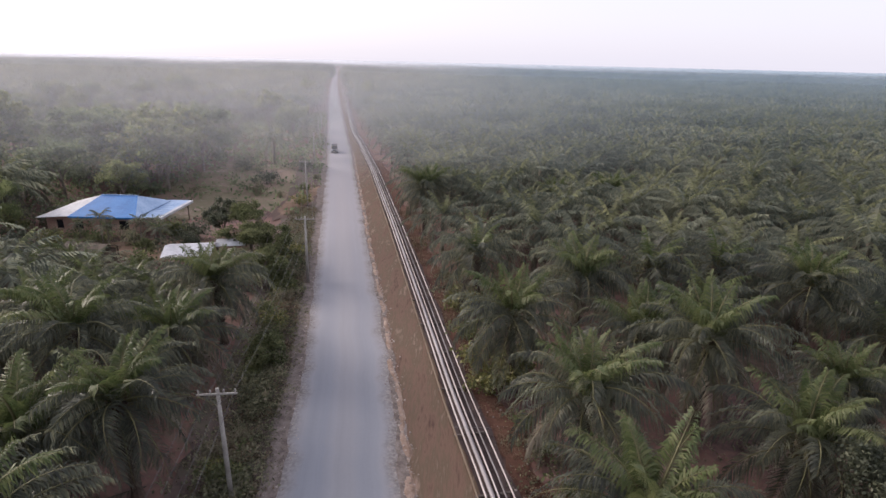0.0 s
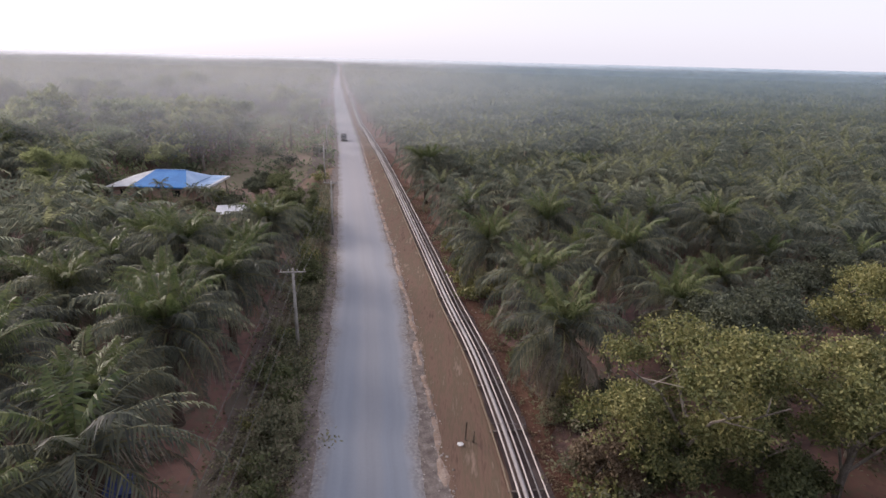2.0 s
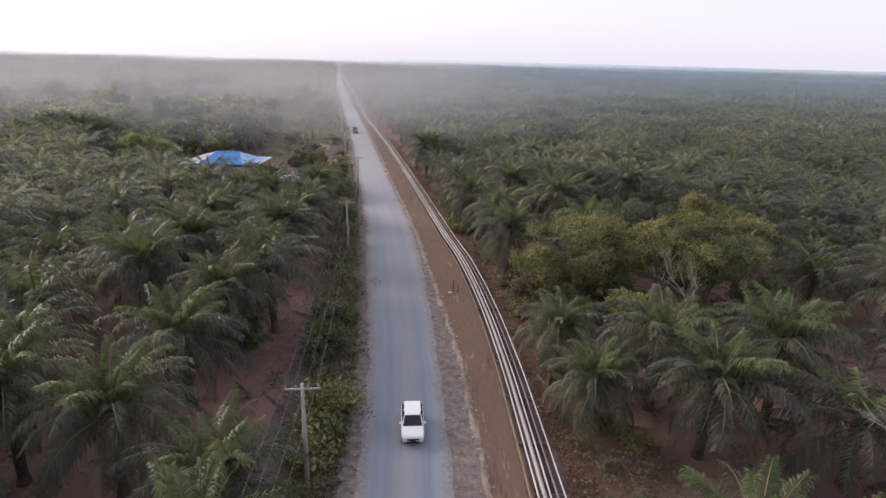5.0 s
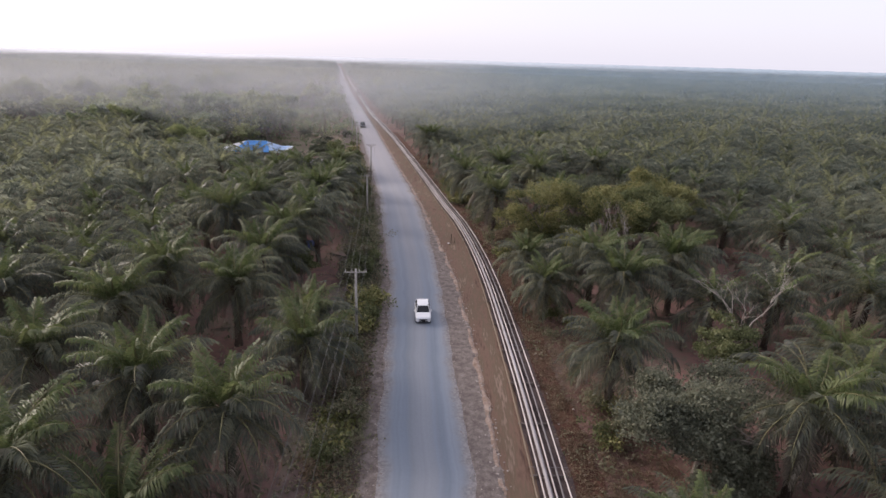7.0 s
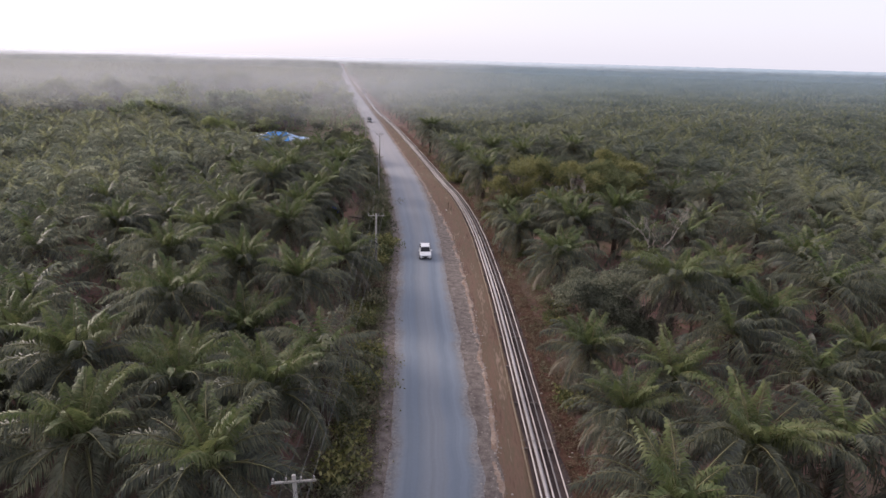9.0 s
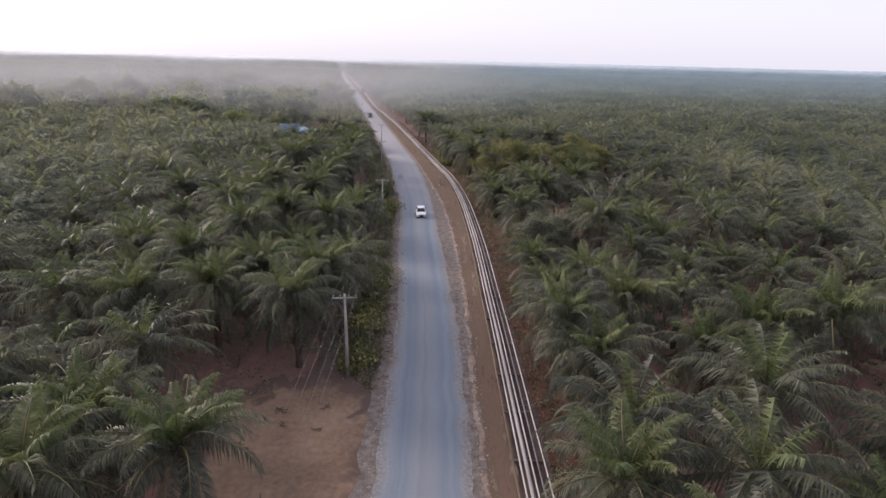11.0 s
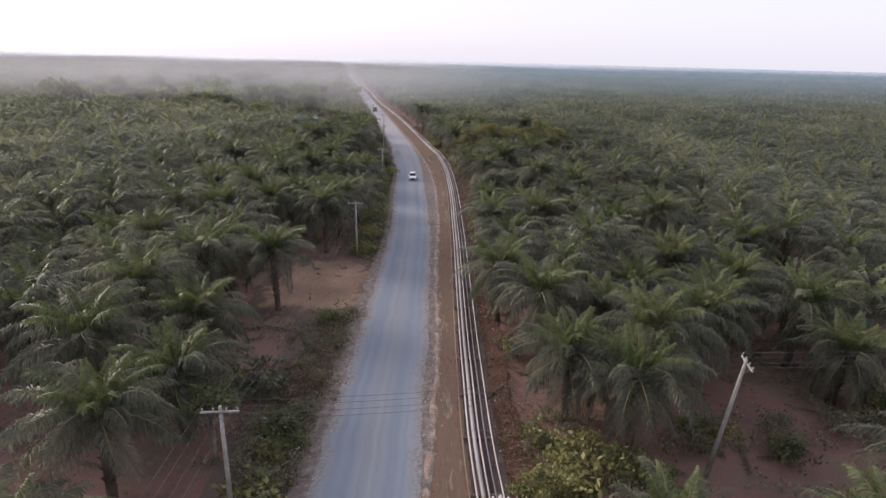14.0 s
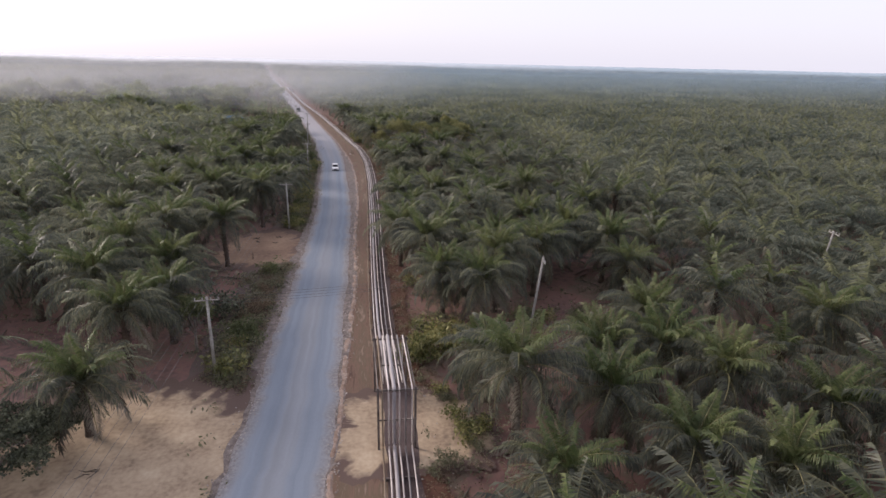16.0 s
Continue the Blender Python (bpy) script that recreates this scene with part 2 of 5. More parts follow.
M_DRYFIELD = material("dry_scrub_field", [(0.125, 0.092, 0.070), (0.205, 0.146, 0.114), (0.146, 0.134, 0.080), (0.275, 0.196, 0.166)], 0.12, 12, 0.95, 0.5)
M_FROND = material("palm_leaf", [(0.082, 0.092, 0.080), (0.138, 0.152, 0.114), (0.214, 0.222, 0.150)], 0.16, 8, 0.40, 0, translucent=0.70, islands=0.5, gloss=0.45)
M_FROND_YOUNG = material("young_palm_leaf", [(0.062, 0.090, 0.034), (0.115, 0.142, 0.056), (0.175, 0.190, 0.085)], 0.2, 8, 0.5, 0, translucent=0.4, islands=0.4)
M_FROND_DRY = material("withered_palm_leaf", [(0.080, 0.072, 0.058), (0.156, 0.138, 0.106), (0.245, 0.214, 0.166)], 0.3, 8, 0.8, 0, translucent=0.1, objects=0.5)
# paler leaf for the outer stands, with distance haze put into its colour
M_FROND_FAR = material("hazed_palm_leaf_mass", [(0.116, 0.132, 0.112), (0.182, 0.204, 0.156), (0.260, 0.268, 0.194)], 0.05, 12, 0.6, 0, translucent=0.74, islands=0.5, gloss=0.3)
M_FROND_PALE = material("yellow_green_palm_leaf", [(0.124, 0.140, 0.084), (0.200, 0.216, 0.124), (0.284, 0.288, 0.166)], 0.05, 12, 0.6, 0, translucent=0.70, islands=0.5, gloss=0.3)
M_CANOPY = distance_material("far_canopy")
M_RACHIS = material("palm_midrib", [(0.100, 0.099, 0.045), (0.160, 0.144, 0.070)], 0.8, 6, 0.6, 0)
M_TRUNK = material("palm_trunk", [(0.042, 0.031, 0.026), (0.082, 0.060, 0.048), (0.135, 0.100, 0.076)], 1.2, 6, 0.95, 0.8)
M_BARK = material("bark", [(0.10, 0.085, 0.07), (0.18, 0.155, 0.13), (0.26, 0.23, 0.2)], 1.5, 7, 0.9, 0.6)
M_DEAD = material("bare_wood", [(0.25, 0.225, 0.20), (0.37, 0.335, 0.30)], 1.5, 7, 0.9, 0.5)
LEAVES = {
    "green": material("green_foliage", [(0.070, 0.084, 0.040), (0.126, 0.144, 0.066), (0.200, 0.210, 0.098)], 0.35, 6, 0.6, 0, translucent=0.45, islands=0.5),
    "dark": material("dark_foliage", [(0.052, 0.062, 0.044), (0.092, 0.104, 0.070), (0.145, 0.154, 0.098)], 0.35, 6, 0.55, 0, translucent=0.4, islands=0.5),
    "yellow": material("yellowing_foliage", [(0.092, 0.102, 0.040), (0.176, 0.182, 0.066), (0.285, 0.262, 0.108)], 0.35, 6, 0.6, 0, translucent=0.25, islands=0.6),
    "lime": material("lime_foliage", [(0.120, 0.130, 0.027), (0.210, 0.208, 0.045), (0.300, 0.273, 0.075)], 0.5, 6, 0.6, 0, translucent=0.3, islands=0.5),
    # next two: own olive tones, made paler with distance haze in the colour
    "dusty": material("hazed_olive_foliage", [(0.112, 0.145, 0.086), (0.182, 0.222, 0.128), (0.264, 0.292, 0.172)], 0.12, 9, 0.8, 0, translucent=0.62, islands=0.4),
    "pale": material("pale_hazed_foliage", [(0.140, 0.172, 0.082), (0.224, 0.258, 0.120), (0.316, 0.328, 0.168)], 0.12, 9, 0.8, 0, translucent=0.62, islands=0.4),
    "rust": material("rusty_foliage", [(0.120, 0.085, 0.058), (0.180, 0.132, 0.088), (0.230, 0.178, 0.118)], 0.5, 6, 0.7, 0, translucent=0.3, islands=0.6),
    "grey": material("greyish_green_foliage", [(0.098, 0.106, 0.078), (0.166, 0.176, 0.124), (0.242, 0.246, 0.174)], 0.35, 6, 0.6, 0, translucent=0.5, islands=0.5),
    "weed": material("weed_foliage", [(0.100, 0.104, 0.066), (0.168, 0.172, 0.104), (0.226, 0.220, 0.138), (0.240, 0.208, 0.150)], 0.3, 7, 0.7, 0, translucent=0.4, islands=0.5),
}
M_PIPE = material("pale_painted_pipe", [(0.36, 0.31, 0.29), (0.52, 0.46, 0.43), (0.62, 0.57, 0.54)], 0.35, 9, 0.45, 0.15, stretch=(1, 0.25, 1))
M_PIPE_GREY = material("weathered_grey_pipe", [(0.11, 0.10, 0.10), (0.17, 0.155, 0.155), (0.23, 0.215, 0.215)], 0.35, 9, 0.5, 0.15, stretch=(1, 0.25, 1))
M_PIPE_WIDE = material("dusty_grey_pipe", [(0.22, 0.20, 0.205), (0.31, 0.285, 0.29), (0.38, 0.355, 0.36)], 0.35, 9, 0.5, 0.15, stretch=(1, 0.25, 1))
M_PIPE_RUST = material("rusted_pipe", [(0.12, 0.085, 0.06), (0.19, 0.145, 0.105), (0.25, 0.20, 0.15)], 0.4, 9, 0.75, 0.3, stretch=(1, 0.25, 1))
M_STEEL = material("rusty_steel", [(0.06, 0.05, 0.045), (0.12, 0.10, 0.09), (0.2, 0.17, 0.15)], 1.0, 8, 0.7, 0.3)
M_POLE = material("weathered_concrete", [(0.21, 0.195, 0.18), (0.30, 0.285, 0.26), (0.37, 0.355, 0.33)], 0.9, 10, 0.85, 0.3)
M_WIRE = material("dull_wire", [(0.06, 0.06, 0.062), (0.10, 0.10, 0.10)], 1, 5, 0.5, 0)
M_CERAMIC = material("brown_ceramic", [(0.22, 0.2, 0.19), (0.4, 0.38, 0.36)], 4, 5, 0.3, 0)
M_BLUE = material("blue_sheet_roof", [(0.016, 0.125, 0.35), (0.024, 0.165, 0.43), (0.042, 0.205, 0.49)], 0.5, 8, 0.5, 0.1)
M_PALEBLUE = material("pale_blue_sheet_roof", [(0.22, 0.33, 0.52), (0.33, 0.45, 0.62), (0.40, 0.52, 0.68)], 0.5, 8, 0.5, 0.1)
M_ZINC = material("whitish_zinc_roof", [(0.36, 0.37, 0.39), (0.48, 0.49, 0.51), (0.57, 0.575, 0.585)], 0.5, 8, 0.45, 0.1)
M_WALL = material("salmon_plaster", [(0.28, 0.17, 0.13), (0.36, 0.24, 0.19), (0.42, 0.31, 0.26)], 0.5, 9, 0.9, 0.2)
M_TIMBER = material("dark_timber", [(0.05, 0.04, 0.032), (0.11, 0.085, 0.065), (0.16, 0.13, 0.10)], 1.2, 8, 0.85, 0.4)
M_DARKGLASS = material("dark_window_glass", [(0.012, 0.013, 0.016), (0.02, 0.022, 0.026)], 1, 5, 0.12, 0)
M_TARP = material("faded_blue_tarpaulin", [(0.030, 0.045, 0.13), (0.045, 0.065, 0.18), (0.075, 0.095, 0.22)], 1.5, 8, 0.7, 0.3)
M_CARPAINT = material("white_car_paint", [(0.66, 0.66, 0.67), (0.76, 0.76, 0.77)], 0.8, 6, 0.25, 0)
M_TRUCKPAINT = material("dusty_dark_paint", [(0.03, 0.03, 0.035), (0.06, 0.058, 0.06)], 1.2, 6, 0.45, 0)
M_RUBBER = material("tyre_rubber", [(0.015, 0.015, 0.015), (0.03, 0.029, 0.028)], 3, 6, 0.8, 0.2)
M_ALLOY = material("wheel_alloy", [(0.4, 0.4, 0.41), (0.55, 0.55, 0.56)], 3, 5, 0.35, 0, metal=0.8)
M_LAMP = material("clear_lamp_glass", [(0.65, 0.66, 0.68), (0.8, 0.8, 0.82)], 3, 5, 0.1, 0)
M_TAIL = material("red_lamp_glass", [(0.3, 0.02, 0.02), (0.4, 0.03, 0.03)], 3, 5, 0.2, 0)
M_TRIM = material("black_trim", [(0.015, 0.015, 0.016), (0.03, 0.03, 0.032)], 3, 5, 0.5, 0)
M_LITTER = material("pale_litter", [(0.45, 0.43, 0.42), (0.65, 0.63, 0.62)], 3, 5, 0.7, 0)
M_STONE = material("loose_gravel_stone", [(0.15, 0.125, 0.11), (0.24, 0.205, 0.185), (0.34, 0.30, 0.27)], 0.8, 6, 0.95, 0, islands=0.6)

# ---- mesh helpers ----


class Shape:
    """Vertices, faces and material slots collected for one mesh."""

    def __init__(self):
        self.v, self.f, self.m = [], [], []

    def add(self, verts, faces, slot=0):
        o = len(self.v)
        self.v += [tuple(map(float, p)) for p in verts]
        self.f += [tuple(i + o for i in f) for f in faces]
        self.m += [slot] * len(faces)
        return self

    def box(self, x0, y0, z0, x1, y1, z1, slot=0, taper=0.0, matrix=None):
        tx, ty = taper * (x1 - x0), taper * (y1 - y0)
        v = [(x0, y0, z0), (x1, y0, z0), (x1, y1, z0), (x0, y1, z0), (x0 + tx, y0 + ty, z1), (x1 - tx, y0 + ty, z1), (x1 - tx, y1 - ty, z1), (x0 + tx, y1 - ty, z1)]
        if matrix is not None:
            v = [matrix @ Vector(p) for p in v]
        return self.add(v, [(3, 2, 1, 0), (4, 5, 6, 7), (0, 1, 5, 4), (1, 2, 6, 5), (2, 3, 7, 6), (3, 0, 4, 7)], slot)

    def tube(self, points, radii, sides=8, slot=0, cap=True):
        pts = [Vector(p) for p in points]
        if isinstance(radii, (int, float)):
            radii = [radii] * len(pts)
        v, f = [], []
        for k, p in enumerate(pts):
            d = (pts[min(k + 1, len(pts) - 1)] - pts[max(k - 1, 0)]).normalized()
            a = d.cross(Vector((0, 0, 1)))
            if a.length < 0.05:
                a = d.cross(Vector((0, 1, 0)))
            a.normalize()
            b = a.cross(d)
            for s in range(sides):
                w = 2 * math.pi * s / sides
                v.append(p + (a * math.cos(w) + b * math.sin(w)) * radii[k])
        for k in range(len(pts) - 1):
            for s in range(sides):
                i, j = k * sides + s, k * sides + (s + 1) % sides
                f.append((i, j, j + sides, i + sides))
        if cap:
            f.append(tuple(range(sides))[::-1])
            f.append(tuple(range((len(pts) - 1) * sides, len(pts) * sides)))
        return self.add(v, f, slot)


def mesh_of(name, shape, mats, smooth=False):
    me = bpy.data.meshes.new(name)
    me.from_pydata(shape.v, [], shape.f)
    for m in mats if isinstance(mats, (list, tuple)) else [mats]:
        me.materials.append(m)
    me.polygons.foreach_set("material_index", shape.m)
    if smooth:
        me.polygons.foreach_set("use_smooth", [True] * len(me.polygons))
    me.update()
    return me


def part(name, shape, mats, parent=None, label="", smooth=False, at=None):
    ob = new(name, mesh_of(name, shape, mats, smooth))
    if parent is not None:
        ob.parent = parent
    if at is not None:
        ob.matrix_basis = at
    if label:
        ob["label"] = label
    return ob


def big_mesh(name, verts, tris, mats, slots=None, smooth=False):
    """A mesh of many triangles straight from arrays."""
    me = bpy.data.meshes.new(name)
    nv, nt = len(verts), len(tris)
    me.vertices.add(nv)
    me.vertices.foreach_set("co", np.ascontiguousarray(verts, dtype=np.float32).ravel())
    me.loops.add(nt * 3)
    me.loops.foreach_set("vertex_index", np.ascontiguousarray(tris, dtype=np.int32).ravel())
    me.polygons.add(nt)
    me.polygons.foreach_set("loop_start", np.arange(0, nt * 3, 3, dtype=np.int32))
    for m in mats if isinstance(mats, (list, tuple)) else [mats]:
        me.materials.append(m)
    if slots is not None:
        me.polygons.foreach_set("material_index", np.ascontiguousarray(slots, dtype=np.int32))
    if smooth:
        me.polygons.foreach_set("use_smooth", np.ones(nt, dtype=bool))
    me.update(calc_edges=True)
    me.validate()
    return me


rng = np.random.default_rng(7)
rnd = random.Random(11)

# ---- plan: the road, the pipeline and their margins, as x for each y ----
PLAN_Y = [-200, -160, -127, -116, -105, -90, -75, -58, -47, -38, -28, -18, -6, 4, 13, 23, 34, 50, 80, 126]
ROAD_L = [-3.4, -2.0, -0.9, -0.6, -1.0, -1.1, -1.2, -1.6, -2.0, -3.0, -3.8, -4.4, -5.2, -6.6, -8.2, -9.8, -11.2, -14.1, -19.9, -28.9]
ROAD_R = [4.0, 5.2, 6.0, 6.0, 5.6, 5.4, 5.0, 4.5, 3.9, 3.2, 2.3, 1.4, 0.5, -0.4, -1.5, -2.8, -4.3, -7.4, -13.6, -22.9]
RIDGE_X = [4.6, 5.6, 6.4, 6.5, 6.6, 6.7, 6.1, 5.8, 5.6, 5.2, 4.7, 3.9, 2.8, 1.5, -0.2, -1.7, -3.7, -6.7, -12.9, -22.1]
PIPE_X = [9.5, 10.2, 10.2, 9.8, 8.95, 8.5, 8.2, 7.9, 7.6, 7.4, 7.1, 6.6, 5.9, 5.0, 3.9, 2.3, -0.2, -3.4, -9.5, -19.2]
FAR_Y = [150, 170, 183, 200, 322, 550, 815, 1363, 2400]
FAR_ROAD = [-30.9, -35.2, -38.0, -41.6, -67.5, -114.5, -166.0, -273.0, -480.0]
FAR_PIPE = [-24.9, -29.4, -32.8, -36.6, -61.4, -108.0, -159.0, -265.0, -472.0]
ALL_Y = np.array(PLAN_Y + FAR_Y, dtype=float)
FINE_Y = np.arange(-200.0, 2400.0, 1.0)


def smooth_line(near, far, width):
    line = np.interp(FINE_Y, ALL_Y, np.array(near + far))
    k = np.ones(width) / width
    return np.convolve(np.pad(line, width // 2, mode="edge"), k, mode="valid")[: len(FINE_Y)]


road_l = smooth_line(ROAD_L, [x - 3.1 for x in FAR_ROAD], 13)
road_r = smooth_line(ROAD_R, [x + 3.1 for x in FAR_ROAD], 13)
ridge_x = smooth_line(RIDGE_X, [x + 3.9 for x in FAR_ROAD], 9)
pipe_x = smooth_line(PIPE_X, FAR_PIPE, 7)


def at_y(line, y):
    return np.interp(y, FINE_Y, line)


# sandy and bare places: centre x, y, half sizes
CLEARINGS = [(-8.2, -75.5, 7.5, 10.5), (-9.5, -123.0, 10.5, 10.5), (11.8, -121.2, 7.4, 5.6)]


def in_clearing(x, y, grow=0.0):
    return any(((x - cx) / (rx + grow)) ** 2 + ((y - cy) / (ry + grow)) ** 2 < 1 for cx, cy, rx, ry in CLEARINGS)


def in_corridor(x, y, left, right):
    return at_y(road_l, y) - left < x < at_y(pipe_x, y) + 2.2 + right


def in_yard(x, y):
    return (-64 < x < -24 and 50 < y < 86) or (-58 < x < at_y(road_l, y) and 84 < y < 128)

# ---- ground ----
gy = np.unique(np.concatenate([np.arange(-260, 140, 4.0), np.geomspace(140, 4950, 60)]))
gx = np.unique(np.concatenate([-np.geomspace(60, 4900, 40), np.arange(-60, 61, 4.0), np.geomspace(60, 4900, 40)]))
GX, GY = np.meshgrid(gx, gy)
near = (np.abs(GX) < 60) & (GY < 140)
GZ = np.where(near, rng.normal(0, 0.035, GX.shape), 0.0) - 0.10
gv = np.stack([GX, GY, GZ], -1).reshape(-1, 3)
nx = len(gx)
idx = np.arange(len(gy) * nx).reshape(len(gy), nx)
a, b, c, d = idx[:-1, :-1].ravel(), idx[:-1, 1:].ravel(), idx[1:, 1:].ravel(), idx[1:, :-1].ravel()
gt = np.concatenate([np.stack([a, b, c], -1), np.stack([a, c, d], -1)])
tagged(new("ground", big_mesh("ground", gv, gt, M_SOIL, smooth=True)), "reddish brown plantation soil with weeds and litter", "ground", kind="structure")


def strip(name, lefts, rights, ys, z, mat, label, category, wobble=0.0, crown=0.0, cross=6):
    """A strip of ground between two lines, with a map in metres across and along."""
    v, f, uv = [], [], []
    for k, y in enumerate(ys):
        xl, xr = lefts[k], rights[k]
        if wobble:
            xl += wobble * noise.noise((0.35 * y, 3.1, 0)) + 0.5 * wobble * noise.noise((1.1 * y, 7.7, 0))
            xr += wobble * noise.noise((0.35 * y, 9.4, 0)) + 0.5 * wobble * noise.noise((1.1 * y, 5.2, 0))
        for c in range(cross + 1):
            u = c / cross
            v.append((xl + (xr - xl) * u, y, z + crown * (1 - (2 * u - 1) ** 2)))
            uv.append(((u - 0.5) * 6.6, y))
    n = cross + 1
    for k in range(len(ys) - 1):
        for c in range(cross):
            i = k * n + c
            f.append((i, i + 1, i + 1 + n, i + n))
    s = Shape().add(v, f)
    ob = part(name, s, mat, smooth=True)
    lay = ob.data.uv_layers.new(name="UVMap")
    for lp in ob.data.loops:
        lay.data[lp.index].uv = uv[lp.vertex_index]
    return tagged(ob, label, category, kind="structure")


ys = np.concatenate([np.arange(-200, 330, 1.0), np.arange(330, 1500, 20.0)])
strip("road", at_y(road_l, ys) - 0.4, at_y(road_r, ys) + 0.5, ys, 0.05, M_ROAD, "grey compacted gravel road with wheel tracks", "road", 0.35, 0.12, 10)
strip("verge", at_y(ridge_x, ys) - 0.3, at_y(pipe_x, ys) + 0.35, ys, 0.042, M_VERGE, "dry brown grass verge between road and pipeline", "verge", 0.3)
ys2 = np.arange(-140, 140, 1.0)
ys3 = np.arange(-195, 320, 1.0)
strip("gravel_shoulder", at_y(road_r, ys3) + 0.1, at_y(ridge_x, ys3) + 0.15, ys3, 0.064, M_GRAVELEDGE, "loose brown gravel along the road edge", "road shoulder", 0.4)
strip("gravel_margin", at_y(road_l, ys3) - np.where(ys3 < -111, 0.7, 1.5), at_y(road_l, ys3) + 0.35, ys3, 0.060, M_GRAVELEDGE, "loose pale gravel along the weedy roadside", "road shoulder", 0.7)
strip("pipe_bed", at_y(pipe_x, ys3) + 0.25, at_y(pipe_x, ys3) + 2.7, ys3, 0.052, M_BED, "dark earth under the pipes with their shadow painted in", "bare soil", 0.25)
strip("bare_strip", at_y(pipe_x, ys2) + 2.4, at_y(pipe_x, ys2) + 4.6, ys2, 0.02, M_REDSOIL, "red clay strip along the pipeline", "bare soil", 0.9)
strip("weedy_shoulder", at_y(road_l, ys2) - 7.0, at_y(road_l, ys2) + 0.2, ys2, 0.022, M_SHOULDER, "weedy dusty shoulder under the power line", "road shoulder", 0.9)


def patch(name, cx, cy, rx, ry, z, mat, label, category):
    v, f, n = [(cx, cy, z)], [], 180
    for k in range(n):
        w = 2 * math.pi * k / n
        r = 1 + 0.30 * noise.noise((2 * math.cos(w), 2 * math.sin(w), cx)) + 0.15 * noise.noise((7 * math.cos(w), 7 * math.sin(w), cy)) + 0.10 * noise.noise((21 * math.cos(w), 21 * math.sin(w), cx))
        sq = 1 / max(abs(math.cos(w)), abs(math.sin(w))) ** 0.4
        v.append((cx + rx * r * sq * math.cos(w), cy + ry * r * sq * math.sin(w), z))
    for k in range(n):
        f.append((0, k + 1, (k + 1) % n + 1))
    ob = part(name, Shape().add(v, f), mat)
    rim = ob.data.uv_layers.new(name="UVMap")
    for lp in ob.data.loops:
        rim.data[lp.index].uv = (0.0 if lp.vertex_index == 0 else 1.0, 0.5)
    return tagged(ob, label, category, kind="structure")


patch("sand_clearing", *CLEARINGS[0], 0.03, M_CLAY, "bare sandy clearing beside the road", "bare soil")
patch("sand_yard", *CLEARINGS[1], 0.034, M_SAND, "yellow sand track mouth beside the road", "bare soil")
patch("sand_crossing", *CLEARINGS[2], 0.048, M_SAND, "yellow sand crossing under the pipe gantry", "bare soil")
patch("house_yard", -38, 67, 13, 6, 0.014, M_CLAY, "bare trodden yard round the house", "yard")
patch("scrub_field", -40, 108, 18, 24, 0.018, M_DRYFIELD, "dry scrubby field beyond the house", "field")
patch("field_track", -27.5, 97, 2.6, 14, 0.028, M_CLAY, "dusty bare track beside the road", "bare soil")

# crumbled clay ridge along the road's edge, and loose stones
v, f = [], []
ry = np.arange(-150, 150, 0.35)
for k, y in enumerate(ry):
    x = at_y(ridge_x, y) + 0.25 * noise.noise((0.4 * y, 0.5, 0))
    h = 0.015 + 0.16 * max(0, noise.noise((0.5 * y, 8, 0)) + 0.3) ** 0.8 * rnd.uniform(0.5, 1)
    w = max(0.05, 0.30 + 0.30 * noise.noise((0.5 * y, 2, 0)) + 0.16 * noise.noise((2.1 * y, 4, 0)))
    v += [(x - w, y, 0.03), (x - 0.4 * w, y, 0.03 + h * rnd.uniform(0.6, 1)), (x + 0.3 * w, y, 0.03 + h * rnd.uniform(0.7, 1.1)), (x + w, y, 0.03)]
for k in range(len(ry) - 1):
    for c in range(3):
        i = 4 * k + c
        f.append((i, i + 1, i + 5, i + 4))
tagged(part("road_edge_ridge", Shape().add(v, f), M_RIDGE), "crumbled pale clay ridge along the gravel road", "road edge", kind="structure")


def scattered(name, base_v, base_t, places, mats, slots=None, label="", category=""):
    """Many copies of one small form in one mesh; places: rows of x, y, z, scale, turn, lean."""
    base_v, base_t = np.asarray(base_v, float), np.asarray(base_t, int)
    places = np.asarray(places, float)
    n, k = len(places), len(base_v)
    s, w = places[:, 3], places[:, 4]
    cw, sw = np.cos(w), np.sin(w)
    X = base_v[None, :, 0] * cw[:, None] - base_v[None, :, 1] * sw[:, None]
    Y = base_v[None, :, 0] * sw[:, None] + base_v[None, :, 1] * cw[:, None]
    V = np.stack([X * s[:, None] + places[:, 0:1], Y * s[:, None] + places[:, 1:2], base_v[None, :, 2] * s[:, None] + places[:, 2:3]], -1).reshape(-1, 3)
    T = (base_t[None] + (np.arange(n) * k)[:, None, None]).reshape(-1, 3)
    S = np.tile(slots, n) if slots is not None else None
    ob = new(name, big_mesh(name, V, T, mats, S))
    return tagged(ob, label, category, kind="stuff")


